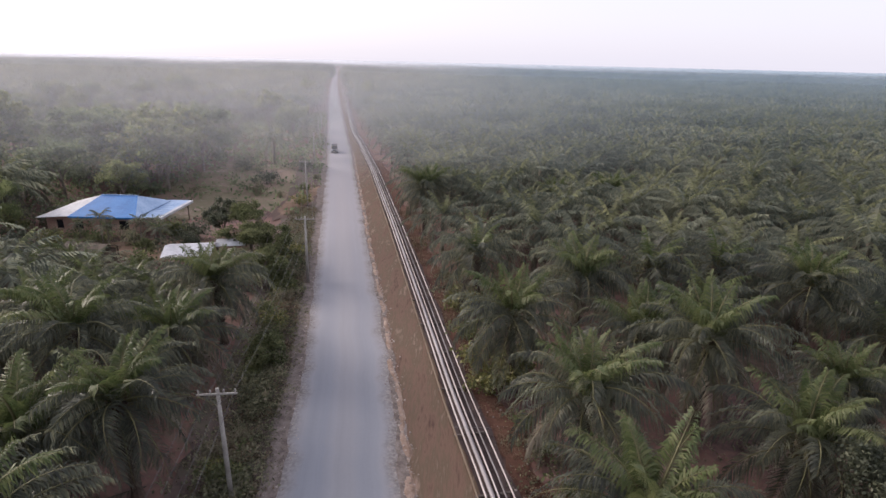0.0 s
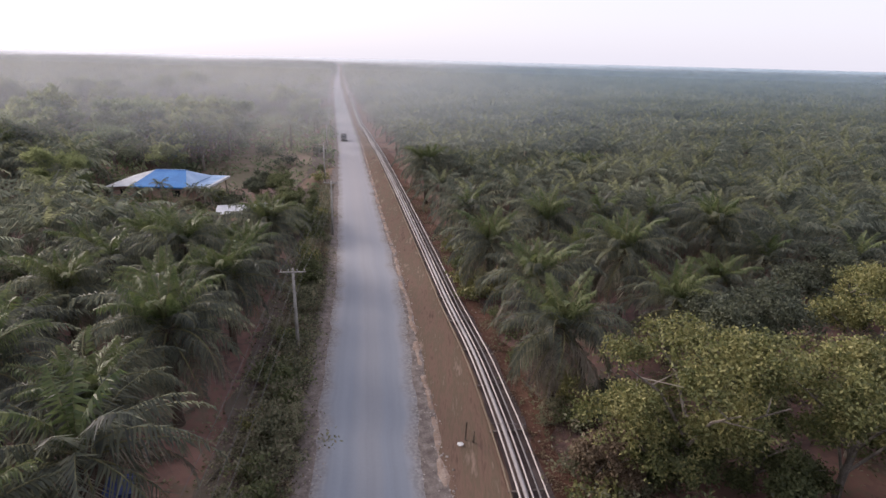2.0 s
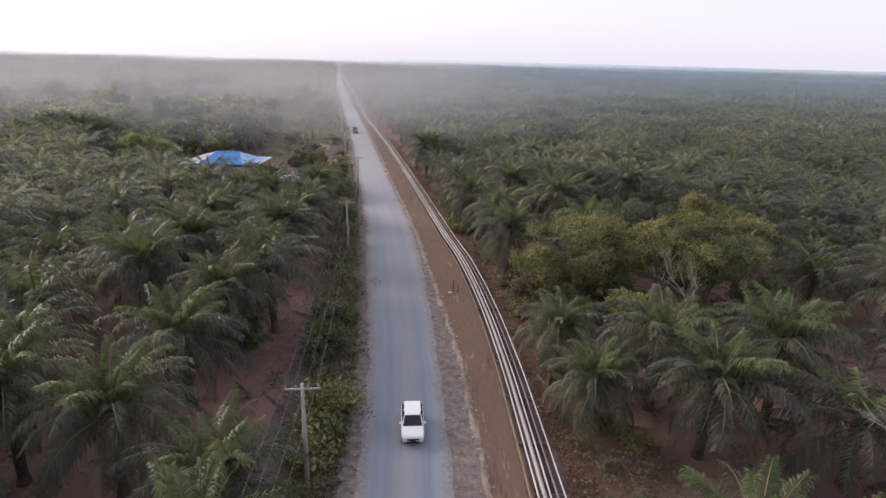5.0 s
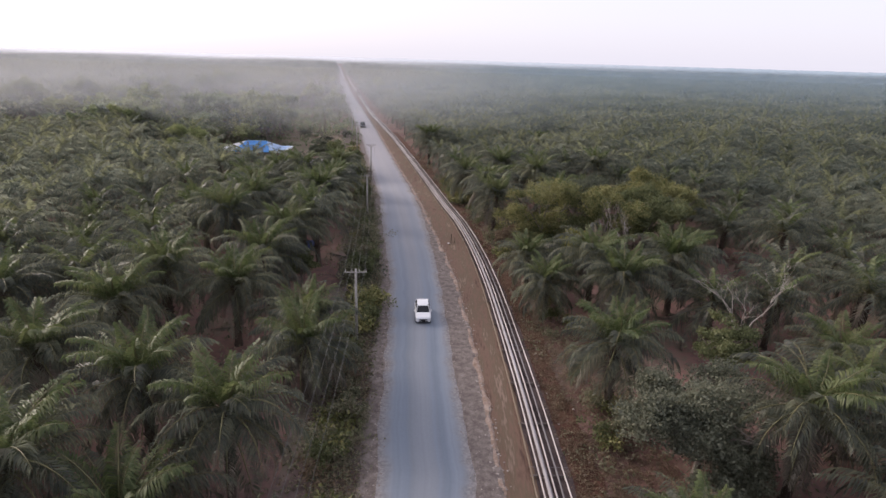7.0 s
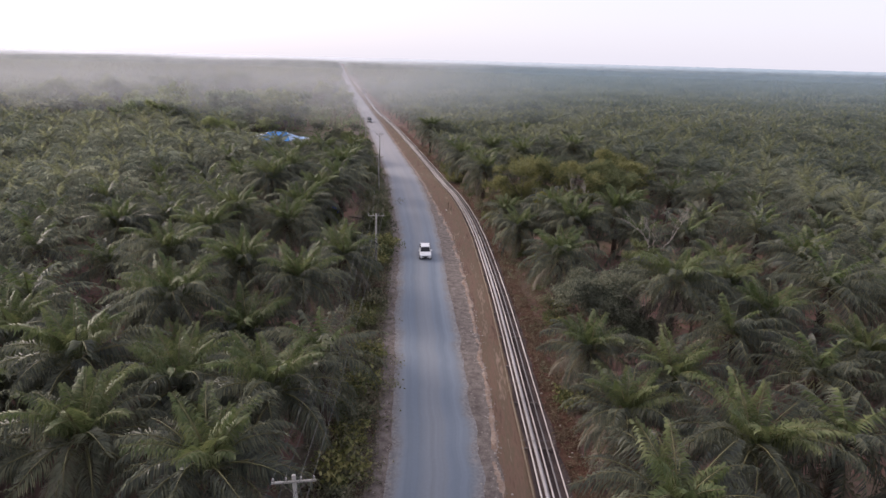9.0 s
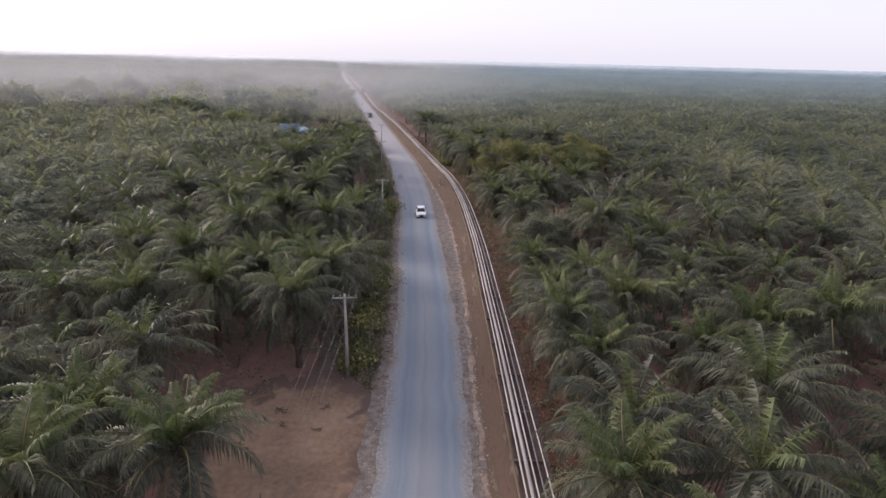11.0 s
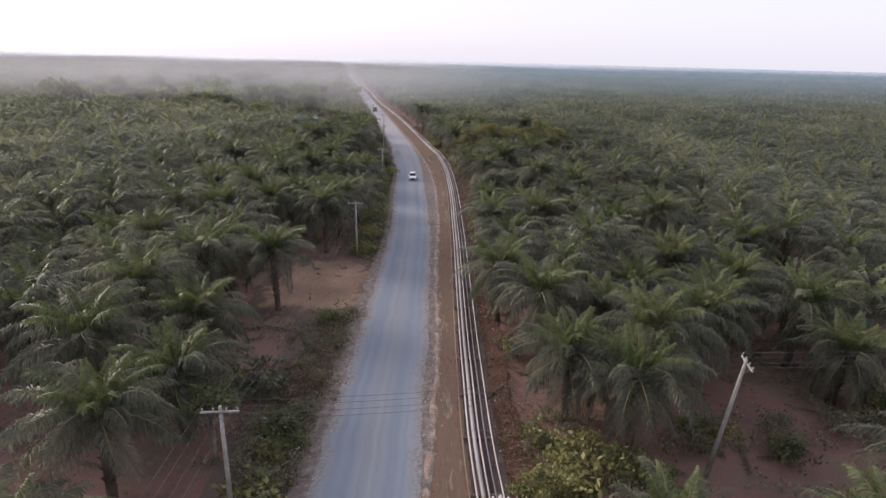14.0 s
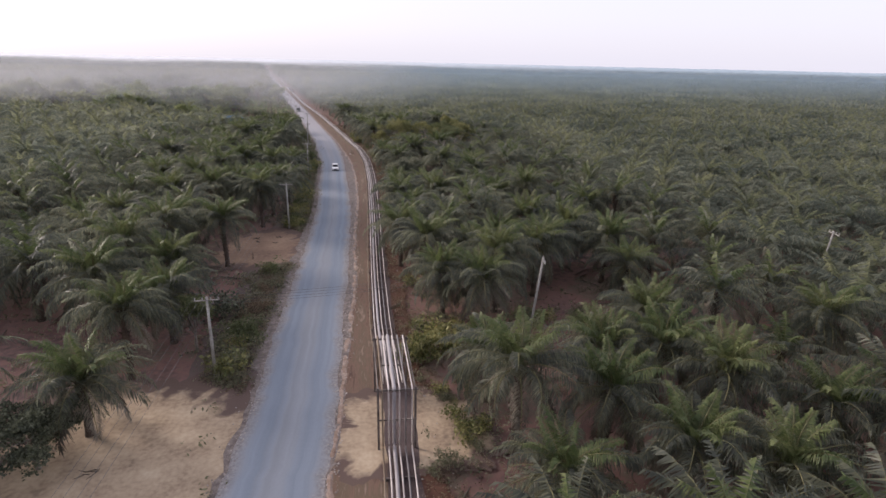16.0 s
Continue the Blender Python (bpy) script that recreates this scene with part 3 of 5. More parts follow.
stone_v = [(1, 0, 0), (0.2, 0.9, 0), (-0.8, 0.4, 0), (-0.6, -0.7, 0), (0.4, -0.8, 0), (0.3, 0.2, 0.7), (-0.3, -0.2, 0.6)]
stone_t = [(0, 1, 5), (1, 2, 5), (2, 6, 5), (2, 3, 6), (3, 4, 6), (4, 0, 5), (4, 5, 6)]
rows = []
for k in range(9000):
    y = rng.uniform(-140, 60)
    side = rng.random()
    if side < 0.42:
        x = at_y(ridge_x, y) + rng.normal(0, 0.28)
    elif side < 0.75:
        x = at_y(road_l, y) - 0.2 + rng.normal(0, 0.45)
    elif side < 0.93:
        x = at_y(road_r, y) + rng.normal(0, 0.5)
    else:
        x = at_y(pipe_x, y) + rng.uniform(2.4, 5)
    rows.append((x, y, 0.05, 0.03 + 0.10 * rng.random() ** 3, rng.uniform(0, 6.3)))
scattered("loose_stones", stone_v, stone_t, rows, M_STONE, label="loose pale gravel and clay lumps along the road", category="gravel")

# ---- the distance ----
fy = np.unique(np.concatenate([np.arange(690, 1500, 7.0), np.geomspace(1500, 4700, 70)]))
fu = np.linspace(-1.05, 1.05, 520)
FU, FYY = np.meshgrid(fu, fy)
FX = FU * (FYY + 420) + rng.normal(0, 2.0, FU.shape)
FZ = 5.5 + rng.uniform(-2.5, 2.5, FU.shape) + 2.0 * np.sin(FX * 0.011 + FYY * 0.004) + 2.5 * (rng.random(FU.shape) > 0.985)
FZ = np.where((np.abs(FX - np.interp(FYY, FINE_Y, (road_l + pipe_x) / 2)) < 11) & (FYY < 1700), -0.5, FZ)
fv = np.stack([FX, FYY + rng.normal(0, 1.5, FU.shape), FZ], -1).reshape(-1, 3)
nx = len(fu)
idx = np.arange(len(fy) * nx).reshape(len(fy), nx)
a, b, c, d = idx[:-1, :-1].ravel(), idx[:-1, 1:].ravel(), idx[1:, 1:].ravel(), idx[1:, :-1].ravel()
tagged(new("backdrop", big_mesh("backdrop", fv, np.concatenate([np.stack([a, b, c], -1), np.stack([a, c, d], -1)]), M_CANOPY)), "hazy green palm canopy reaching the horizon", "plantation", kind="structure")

# see-through sheets added to imitate haze over the plantation, thicker to the sunny side
HAZE_SHEETS = [(86.0, 320, 0.30, 0.03), (130.0, 370, 0.22, 0.07), (180.0, 430, 0.17, 0.10), (245.0, 520, 0.15, 0.13), (330.0, 620, 0.15, 0.16), (445.0, 800, 0.14, 0.19), (610.0, 1000, 0.13, 0.22)]
for k, (y, half, sunny, shady) in enumerate(HAZE_SHEETS):
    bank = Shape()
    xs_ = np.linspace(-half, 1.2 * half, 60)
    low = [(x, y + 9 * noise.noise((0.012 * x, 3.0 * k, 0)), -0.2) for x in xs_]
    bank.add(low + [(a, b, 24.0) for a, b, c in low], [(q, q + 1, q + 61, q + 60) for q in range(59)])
    tagged(part("backdrop", bank, veil_material("haze_sheet", sunny, shady)), "sheet of thin pale haze over the plantation", "haze", kind="structure")

# ---- oil palms ----


def frond_arrays(length, rise, droop, pairs, seed, ribs=8, leaf=1.0, width=0.09, double=True):
    """One arching feather leaf along +x: verts, tris and slots (0 leaf, 1 midrib)."""
    r = np.random.default_rng(seed)
    n = 24
    ang = rise - droop * np.linspace(0, 1, n + 1) ** 1.4
    px = np.concatenate([[0], np.cumsum(np.cos(ang[:-1]))]) * length / n
    pz = np.concatenate([[0], np.cumsum(np.sin(ang[:-1]))]) * length / n
    sway = 0.06 * length * r.uniform(-1, 1) * np.linspace(0, 1, n + 1) ** 2
    V, T, S = [], [], []
    for k in range(ribs + 1):
        q = k / ribs * n
        x, y, z = np.interp(q, range(n + 1), px), np.interp(q, range(n + 1), sway), np.interp(q, range(n + 1), pz)
        w = 0.085 * (1 - 0.85 * k / ribs) if double else 0.07 * (1 - 0.8 * k / ribs)
        V += [(x, y - w, z), (x, y + w, z), (x, y, z + w)]
    for k in range(ribs):
        i = 3 * k
        for p, q in ((0, 1), (1, 2), (2, 0)):
            T += [(i + p, i + q, i + q + 3), (i + p, i + q + 3, i + p + 3)]
            S += [1, 1]
    for k in range(pairs):
        s = 0.14 + 0.86 * (k + 0.5) / pairs
        q = s * n
        base = np.array([np.interp(q, range(n + 1), px), np.interp(q, range(n + 1), sway), np.interp(q, range(n + 1), pz)])
        th = np.interp(q, range(n + 1), ang)
        fwd, up = np.array([math.cos(th), 0, math.sin(th)]), np.array([-math.sin(th), 0, math.cos(th)])
        l0 = leaf * (0.35 + 0.75 * math.sin(math.pi * min(1, (s * 0.93 + 0.10)) ** 0.9)) if s < 0.96 else 0.45 * leaf
        for side in (-1, 1):
            l = l0 * r.uniform(0.85, 1.1)
            out = np.array([0, side, 0])
            d = out * 0.80 + fwd * (0.25 + 0.55 * s + r.uniform(-0.12, 0.12)) + up * r.uniform(-0.30, 0.45)
            d /= np.linalg.norm(d)
            tip = base + d * l * r.uniform(0.8, 0.95) + np.array([0, 0, -0.75 * l * r.uniform(0.4, 1.4)])
            mid = base + d * l * 0.5 - np.array([0, 0, 0.10 * l])
            w = fwd * width * 0.5 + up * width * 0.25 * side
            o = len(V)
            if double:
                V += [tuple(base), tuple(mid - w), tuple(mid + w), tuple(tip)]
                T += [(o, o + 1, o + 2), (o + 1, o + 3, o + 2)]
                S += [0, 0]
            else:
                V += [tuple(base - w), tuple(base + w), tuple(tip)]
                T += [(o, o + 1, o + 2)]
                S += [0]
    return np.array(V), np.array(T), np.array(S)


def place(V, azimuth, base_r, base_z, roll=0.0, scale=1.0):
    c, s = math.cos(azimuth), math.sin(azimuth)
    x, y, z = V[:, 0] * scale + base_r, V[:, 1] * scale, V[:, 2] * scale + base_z
    return np.stack([x * c - y * s, x * s + y * c, z], -1)


def crown_arrays(fronds, pairs, seed, leaf, width, ribs, double):
    """A whole head of leaves in one mesh, the heart at the origin; slots: 0 leaf, 1 midrib, 2 young, 3 withered."""
    r = np.random.default_rng(seed)
    Vs, Ts, Ss, o = [], [], [], 0
    for k in range(fronds):
        age = (k + 0.5) / fronds
        rise = 1.38 - 1.75 * age + r.uniform(-0.14, 0.14)
        droop = 1.0 + 0.55 * age + r.uniform(-0.15, 0.15)
        length = (3.8 + 2.6 * min(1, age * 2.2)) * r.uniform(0.9, 1.08)
        V, T, S = frond_arrays(length, rise, droop, pairs, seed * 100 + k, ribs, leaf, width, double)
        V = place(V, k * 2.39996 + r.uniform(-0.2, 0.2), 0.14, 0.25 - 0.55 * age)
        tint = 2 if age < 0.12 else (3 if age > 0.86 and r.random() < 0.6 else 0)
        S = np.where(S == 0, tint, S)
        Vs.append(V), Ts.append(T + o), Ss.append(S)
        o += len(V)
    return np.concatenate(Vs), np.concatenate(Ts), np.concatenate(Ss)


PALM_MATS = [M_FROND, M_RACHIS, M_FROND_YOUNG, M_FROND_DRY]
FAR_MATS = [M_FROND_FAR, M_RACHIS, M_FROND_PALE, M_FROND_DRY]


def trunk_shape(height, seed):
    r = random.Random(seed)
    s = Shape()
    rings = 9
    pts = [(0, 0, -0.1 + (height + 0.2) * k / rings) for k in range(rings + 1)]
    rad = [0.46 if k == 0 else 0.30 + 0.05 * r.random() + (0.14 if k >= rings - 1 else 0) for k in range(rings + 1)]
    s.tube(pts, rad, 9)
    for k in range(46):
        z = height * (0.25 + 0.75 * k / 46)
        w = k * 2.4
        d = Vector((math.cos(w), math.sin(w), 0))
        p = d * 0.27 + Vector((0, 0, z))
        e = d * (0.50 + 0.15 * r.random()) + Vector((0, 0, z + 0.30))
        q = Vector((-d.y, d.x, 0)) * 0.11
        s.add([p - q, p + q, e, p + Vector((0, 0, 0.22))], [(0, 1, 2), (1, 3, 2), (3, 0, 2)])
    return s


TRUNKS = [(h, mesh_of("trunk", trunk_shape(h, k), M_TRUNK)) for k, h in enumerate((5.0, 5.7, 6.4, 7.2))]
FROND_MESHES = []
for k, (length, rise, droop, mat, tint) in enumerate([(4.0, 1.34, 0.70, 2, 0), (4.9, 1.18, 1.1, 2, 0), (5.6, 0.98, 1.45, 0, 0), (5.9, 0.76, 1.6, 0, 0), (6.0, 0.52, 1.65, 0, 0), (5.9, 0.24, 1.55, 0, 0), (5.6, -0.12, 1.30, 0, 0), (5.2, -0.55, 0.95, 3, 0)]):
    V, T, S = frond_arrays(length, rise, droop, 60, 500 + k, 8, 1.14, 0.082, True)
    FROND_MESHES.append(big_mesh("frond", V, T, [PALM_MATS[mat], M_RACHIS], S))
HEADS = []
for k in range(5):
    V, T, S = crown_arrays(36, 26, 30 + k, 1.2, 0.145, 4, False)
    HEADS.append(big_mesh("crown", V, T, PALM_MATS, S))

PALM_LABELS = ("oil palm with arching dark green fronds", "young oil palm with bright upright fronds", "oil palm with drooping and withered lower fronds")


def palm_thing(x, y, near_one, seed, stem=None, size=None, heart=None, skirt=True):
    """heart: the height at which the leaves spring from the trunk."""
    r = random.Random(seed)
    if heart:
        stem = min(range(4), key=lambda k: abs(TRUNKS[k][0] - heart))
        size = min(1.12, max(0.86, heart / TRUNKS[stem][0]))
    height, trunk_me = TRUNKS[r.choice((0, 1, 1, 2, 2, 3)) if stem is None else stem]
    size = size or r.uniform(0.84, 1.04)
    dry = r.random() < 0.4
    base = new("oil_palm")
    base.empty_display_size = 0.5
    base.matrix_basis = pose(x, y, -0.05, r.uniform(-2.5, 2.5), r.uniform(-2.5, 2.5), r.uniform(0, 360)) @ Matrix.Scale(size, 4)
    tagged(base, PALM_LABELS[2] if dry else PALM_LABELS[0], "palm tree", "oil palms of the plantation")
    t = new("trunk", trunk_me)
    t.parent = base
    if not near_one:
        c = new("crown", r.choice(HEADS))
        c.parent = base
        c.matrix_basis = pose(0, 0, height, r.uniform(-4, 4), r.uniform(-4, 4), r.uniform(0, 360))
        return base
    n = r.choice((37, 39, 42))
    for k in range(n):
        age = (k + 0.5) / n
        kind = min(6, int(age * 6.6 + r.uniform(-0.25, 0.6)))
        if age > (0.80 if dry else 0.93):
            kind = 7
        f = new("frond", FROND_MESHES[kind])
        f.parent = base
        w = k * 137.508 + r.uniform(-10, 10)
        s = r.uniform(0.82, 1.03)
        f.matrix_basis = pose(0, 0, height + 0.2 - 0.5 * age, 0, 0, w) @ pose(0.14, 0, 0, r.uniform(-18, 18), r.uniform(-7, 7), 0) @ Matrix.Diagonal((s, s * r.choice((1, -1)), s, 1))
    for k in range(r.choice((7, 8, 9)) if skirt else 0):
        f = new("frond", FROND_MESHES[7 if k < (4 if dry else 2) else 6])
        f.parent = base
        s = r.uniform(0.80, 0.98)
        f.matrix_basis = pose(0, 0, height - 0.35, 0, 0, k * 47 + r.uniform(-16, 16)) @ pose(0.2, 0, 0, r.uniform(-15, 15), r.uniform(2, 22), 0) @ Matrix.Diagonal((s, s, s, 1))
    return base


def in_grove(x, y):
    """Broadleaf trees that have grown up among the palms."""
    return 9 < x < 39 and -3 < y < 23


def in_bare_plot(x, y):
    """Open trodden soil between the palms beside the sand yard."""
    return (-36 < x < -15 and -116 < y < -100.2) or (-10.0 < x < 0 and -100 < y < -84)


# palms that stand along the road, row by row as planted
PALMS_A = [(34.6, -133.5), (21.1, -132.9), (29.9, -131.1), (35.8, -128.0), (42.8, -127.2), (30.7, -126.3), (28.9, -118.7), (37.5, -118.3), (51.2, -117.1), (-13.6, -108.2), (21.2, -104.7), (-25.1, -100.4), (16.4, -98.9), (24.6, -98.4), (40.3, -98.1), (-12.8, -97.6), (29.4, -95.9), (-23.0, -95.9), (14.8, -93.0), (35.2, -92.4), (22.1, -92.2), (40.0, -92.1), (-18.1, -90.8), (-22.3, -87.2), (36.4, -86.2)]
PALMS_B = [(26.6, -86.1), (17.2, -85.1), (31.1, -81.2), (-17.8, -80.6), (-26.6, -77.8), (-33.2, -75.6), (44.4, -72.7), (15.0, -72.1), (24.4, -71.4), (34.3, -68.4), (-10.0, -67.3), (13.6, -65.4), (24.3, -63.1), (37.0, -61.3), (19.6, -60.2), (-18.1, -59.7), (25.1, -57.4), (-28.2, -55.7), (-9.6, -55.1), (14.7, -52.8), (-18.3, -51.4), (-30.3, -51.3), (21.1, -49.6), (-14.2, -49.1)]
PALMS_C = [(28.8, -47.0), (36.8, -46.5), (16.7, -45.7), (-19.8, -44.0), (-25.7, -41.3), (-13.1, -35.4), (-22.0, -34.6), (30.3, -33.7), (15.2, -31.0), (-10.2, -28.6), (33.1, -28.5), (-25.7, -27.6), (19.0, -26.5), (-18.5, -20.9), (-38.4, -19.7), (-28.6, -15.6), (16.2, -15.0), (-19.8, -11.1), (26.6, -10.7), (18.0, -9.6), (10.2, -7.2), (-41.6, -7.1), (29.3, -4.4)]
PALMS_D = [(-18.9, -4.0), (-32.6, 5.4), (-26.2, 5.9), (-22.7, 15.1), (8.6, 15.5), (-31.2, 22.1), (-22.5, 22.8), (9.1, 23.9), (26.6, 30.2), (-19.5, 31.4), (-36.2, 33.4), (20.0, 34.9), (4.7, 35.2), (-30.3, 35.6), (15.5, 36.6), (4.9, 40.4), (-20.5, 42.5), (12.4, 46.6), (2.7, 50.9), (-3.7, 77.0), (25.2, 80.6), (16.5, 83.6)]
# palms with their crown's height
TALL_A = [(-18.3, -3.5, 7.5), (-19.0, 5.9, 7.8), (-18.8, -11.0, 6.9), (-27.3, -0.3, 8.5), (-18.3, 13.3, 8.5), (-26.5, 7.8, 8.5), (11.4, -4.5, 5.2), (17.7, -9.7, 7.4), (12.2, -12.6, 5.2), (19.3, -15.3, 7.2), (8.7, 16.9, 7.5), (-12.0, -40.2, 8.0), (-11.2, -23.5, 5.6), (-25.7, -19.6, 8.2), (-27.0, -25.6, 7.6), (-18.9, -20.3, 7.1), (-18.4, -37.2, 8.2), (-26.7, -34.9, 8.3), (14.8, -28.9, 7.0)]
TALL_B = [(-9.5, -57.0, 7.4), (-21.1, -45.7, 8.3), (-15.8, -56.3, 7.2), (-10.0, -64.3, 7.8), (-18.0, -62.9, 7.8), (-22.4, -55.4, 8.3), (-14.9, -46.3, 5.8), (14.4, -55.2, 5.3), (13.9, -46.3, 5.0), (19.2, -50.7, 5.4), (20.6, -59.3, 6.2), (23.9, -38.6, 8.2), (30.8, -34.0, 6.3), (41.4, -30.6, 7.9), (30.8, -42.4, 6.5), (-38.5, -23.5, 7.3), (-49.0, -21.0, 7.0), (-24.7, -64.2, 7.4), (-17.4, -87.0, 8.3)]
TALL_C = [(15.5, -70.2, 5.9), (30.1, -65.7, 6.7), (35.7, -66.6, 8.4), (25.4, -67.2, 5.2), (13.0, -84.5, 7.1), (31.5, -82.5, 7.5), (17.2, -101.2, 6.4), (16.3, -92.0, 7.6), (32.0, -91.3, 7.1), (23.5, -100.0, 8.2), (-11.1, -105.3, 6.5), (-19.0, -94.6, 8.4), (-18.6, -102.9, 7.7), (29.4, -117.7, 7.4), (34.2, -118.4, 7.8), (35.6, -112.9, 8.2), (26.9, -124.9, 8.2), (36.8, -123.1, 8.2), (21.3, -131.7, 7.0)]
TALL_D = [(-18.3, 23.8, 7.8), (-19.8, 33.5, 6.4), (-25.2, 30.6, 8.3), (8.2, 25.5, 7.6), (18.0, 31.3, 8.4), (12.2, 44.5, 7.6), (3.2, 53.1, 6.4), (30.8, 41.6, 8.4), (5.3, 37.3, 6.9), (-24.0, 47.6, 4.6), (19.5, -116.8, 6.4), (-21.9, 21.4, 6.8), (19.9, 23.6, 6.6)]
tall = TALL_A + TALL_B + TALL_C + TALL_D
LONE = [(20.0, -124.5), (-11.1, -83.6), (-12.6, -111.9), (-12.4, -119.9)]
palms = [p for p in PALMS_A + PALMS_B + PALMS_C + PALMS_D if all((p[0] - q[0]) ** 2 + (p[1] - q[1]) ** 2 > 26 for q in tall + LONE) and not in_grove(*p) and not in_bare_plot(*p)]

# broadleaf trees: x, y, crown height, crown radius, height of the crown's middle, foliage
TREES = [(14.9, 8.4, 6.8, 7.0, "yellow"), (23.0, 17.5, 5.8, 6.0, "dark"), (30.0, 8.0, 5.6, 6.6, "green"), (33.0, 17.0, 6.0, 7.0, "yellow"), (17.0, -4.4, 1.9, 6.4, "lime"), (10.4, 8.5, 2.5, 2.4, "rust"), (13.6, 9.0, 3.4, 2.6, "green"), (19.5, 8.5, 4.2, 3.2, "green"), (24.0, 7.4, 5.4, 6.6, "yellow"), (36.4, 28.6, 5.0, 5.6, "dark"), (-63.0, 67.0, 6.0, 5.6, "pale"), (-10.2, -4.2, 2.0, 1.2, "weed"), (-11.0, 4.6, 1.8, 1.0, "weed"), (-10.8, 12.0, 1.9, 1.0, "weed"), (18.8, -36.6, 6.0, 3.4, "grey"), (24.6, -26.6, 3.0, 5.0, "green"), (13.9, -111.4, 2.0, 2.0, "yellow"), (-8.2, -107.4, 2.0, 4.6, "green"), (36.4, 14.0, 4.4, 7.0, "yellow"), (11.6, 3.6, 2.0, 1.4, "rust"), (15.0, 3.2, 2.6, 2.0, "green"), (19.6, 2.2, 2.6, 2.2, "dark"), (24.4, 2.6, 2.6, 1.8, "green"), (29.6, 1.8, 2.8, 2.4, "dark"), (34.5, 5.5, 3.4, 3.0, "green"), (28.0, 12.0, 3.6, 3.6, "green"), (12.8, 13.6, 2.6, 2.4, "dark"), (-16.7, -4.6, 2.3, 2.5, "green"), (-9.5, -3.4, 2.2, 1.8, "green"), (-6.8, -11.8, 1.6, 1.4, "yellow"), (-5.9, -31.6, 1.5, 1.4, "weed"), (-14.9, 38.5, 1.8, 1.6, "green"), (-14.2, -123.5, 3.6, 2.6, "dark"), (-30.8, 69.0, 3.0, 4.8, "dark"), (-25.6, 64.5, 4.0, 4.4, "green"), (-22.2, 60.5, 3.4, 3.8, "green"), (-20.6, 55.5, 2.8, 2.2, "green"), (-24.5, 57.0, 2.6, 2.0, "weed")]


def in_bush(x, y):
    """Mixed scrub and trees beyond the house, left of the road."""
    return 84 < y < 240 and -150 < x < at_y(road_l, y) - 5


def under_branch(x, y):
    """The swathe kept open under the branch power line."""
    return (10 < x < 48 and -115.0 < y - 0.12 * (x - 10) < -102.6) or (12 < x < 26 and -124 < y < -112)


def before_house(x, y):
    """Low young planting in front of the house."""
    return 39 < y < 72 and -0.86 < x / (y + 1.8) < -0.42


def blocked(x, y):
    if before_house(x, y) or in_grove(x, y) or in_bare_plot(x, y):
        return True
    if under_branch(x, y) or (in_bush(x, y) and rnd.random() < 0.88):
        return True
    if in_corridor(x, y, 5.5, 3.4) or in_clearing(x, y, 1.5) or in_yard(x, y):
        return True
    if math.hypot(x - 27.0, y - 4.0) < 5.5 or math.hypot(x - 27.4, y + 24.6) < 4.0:
        return True
    return any((x - t[0]) ** 2 + (y - t[1]) ** 2 < (t[2] * 0.6 + 2.6) ** 2 for t in TREES)


def in_view(x, y):
    return -0.95 * (y + 165) - 12 < x < 1.10 * (y + 165) + 22


# the rest of the planting: triangular rows about 7.7 m apart
taken = {}
for p in palms + LONE + [q[:2] for q in tall]:
    taken.setdefault((int(p[0] // 10), int(p[1] // 10)), []).append(p)


def free(x, y, gap):
    i, j = int(x // 10), int(y // 10)
    return all((x - a) ** 2 + (y - b) ** 2 > gap * gap for u in (-1, 0, 1) for w in (-1, 0, 1) for a, b in taken.get((i + u, j + w), ()))


fill = []
row = 0
y = -186.0
while y < 700:
    x0 = min(-0.95 * (y + 165) - 12, -84)
    x = x0 - x0 % 7.7 + (3.85 if row % 2 else 0)
    while x < max(1.10 * (y + 165) + 22, 92):
        px_, py_ = x + rnd.uniform(-1.1, 1.1), y + rnd.uniform(-1.1, 1.1)
        if not blocked(px_, py_) and free(px_, py_, 5.3) and rnd.random() < 0.97:
            fill.append((px_, py_))
        x += 7.7
    y += 6.7
    row += 1


def away(p):
    """Distance from the strip of land that the road crosses."""
    yy = min(max(p[1], -150.0), 0.0)
    return math.hypot(p[0] - 3.0, p[1] - yy)


rest = sorted([p for p in fill if not (-36 < p[0] < -8 and 56 < p[1] < 100)], key=away)
near_palms = sorted(palms, key=away)[:44]
singles = sorted(palms, key=away)[44:] + rest[: 240 - len(palms)]
for k, p in enumerate(near_palms):
    palm_thing(p[0], p[1], True, 1000 + k, None, 0.92 if p[0] > 15 and p[1] < -116 else None)
for k, (x, y, z) in enumerate(tall):
    palm_thing(x, y, away((x, y)) < 52, 2000 + k, heart=z - (2.6 if y < -110 else 0.9))
for k, p in enumerate(singles):
    palm_thing(p[0], p[1], False, 3000 + k)
for k, (x, y) in enumerate(LONE):
    palm_thing(x, y, True, 5000 + k, 3 if k < 3 else 0, 1.02 if k == 0 else 0.95, skirt=False)
for k in range(54):
    x, y = -46 + 5.6 * (k % 6) + 3 * (k // 6 % 2) + rnd.uniform(-1, 1), 40 + 3.2 * (k // 6) + rnd.uniform(-1, 1)
    if before_house(x, y) and y < (56.5 if x < -37 else 52) and free(x, y, 4.6):
        palm_thing(x, y, False, 6000 + k, 0, rnd.uniform(0.50, 0.60) if y > 50 else rnd.uniform(0.66, 0.80))
mid_near = [p for p in rest[240 - len(palms):] if away(p) < 135]
mid = [p for p in rest[240 - len(palms):] if 135 <= away(p) < 290]
far = [p for p in rest[240 - len(palms):] if away(p) >= 290]


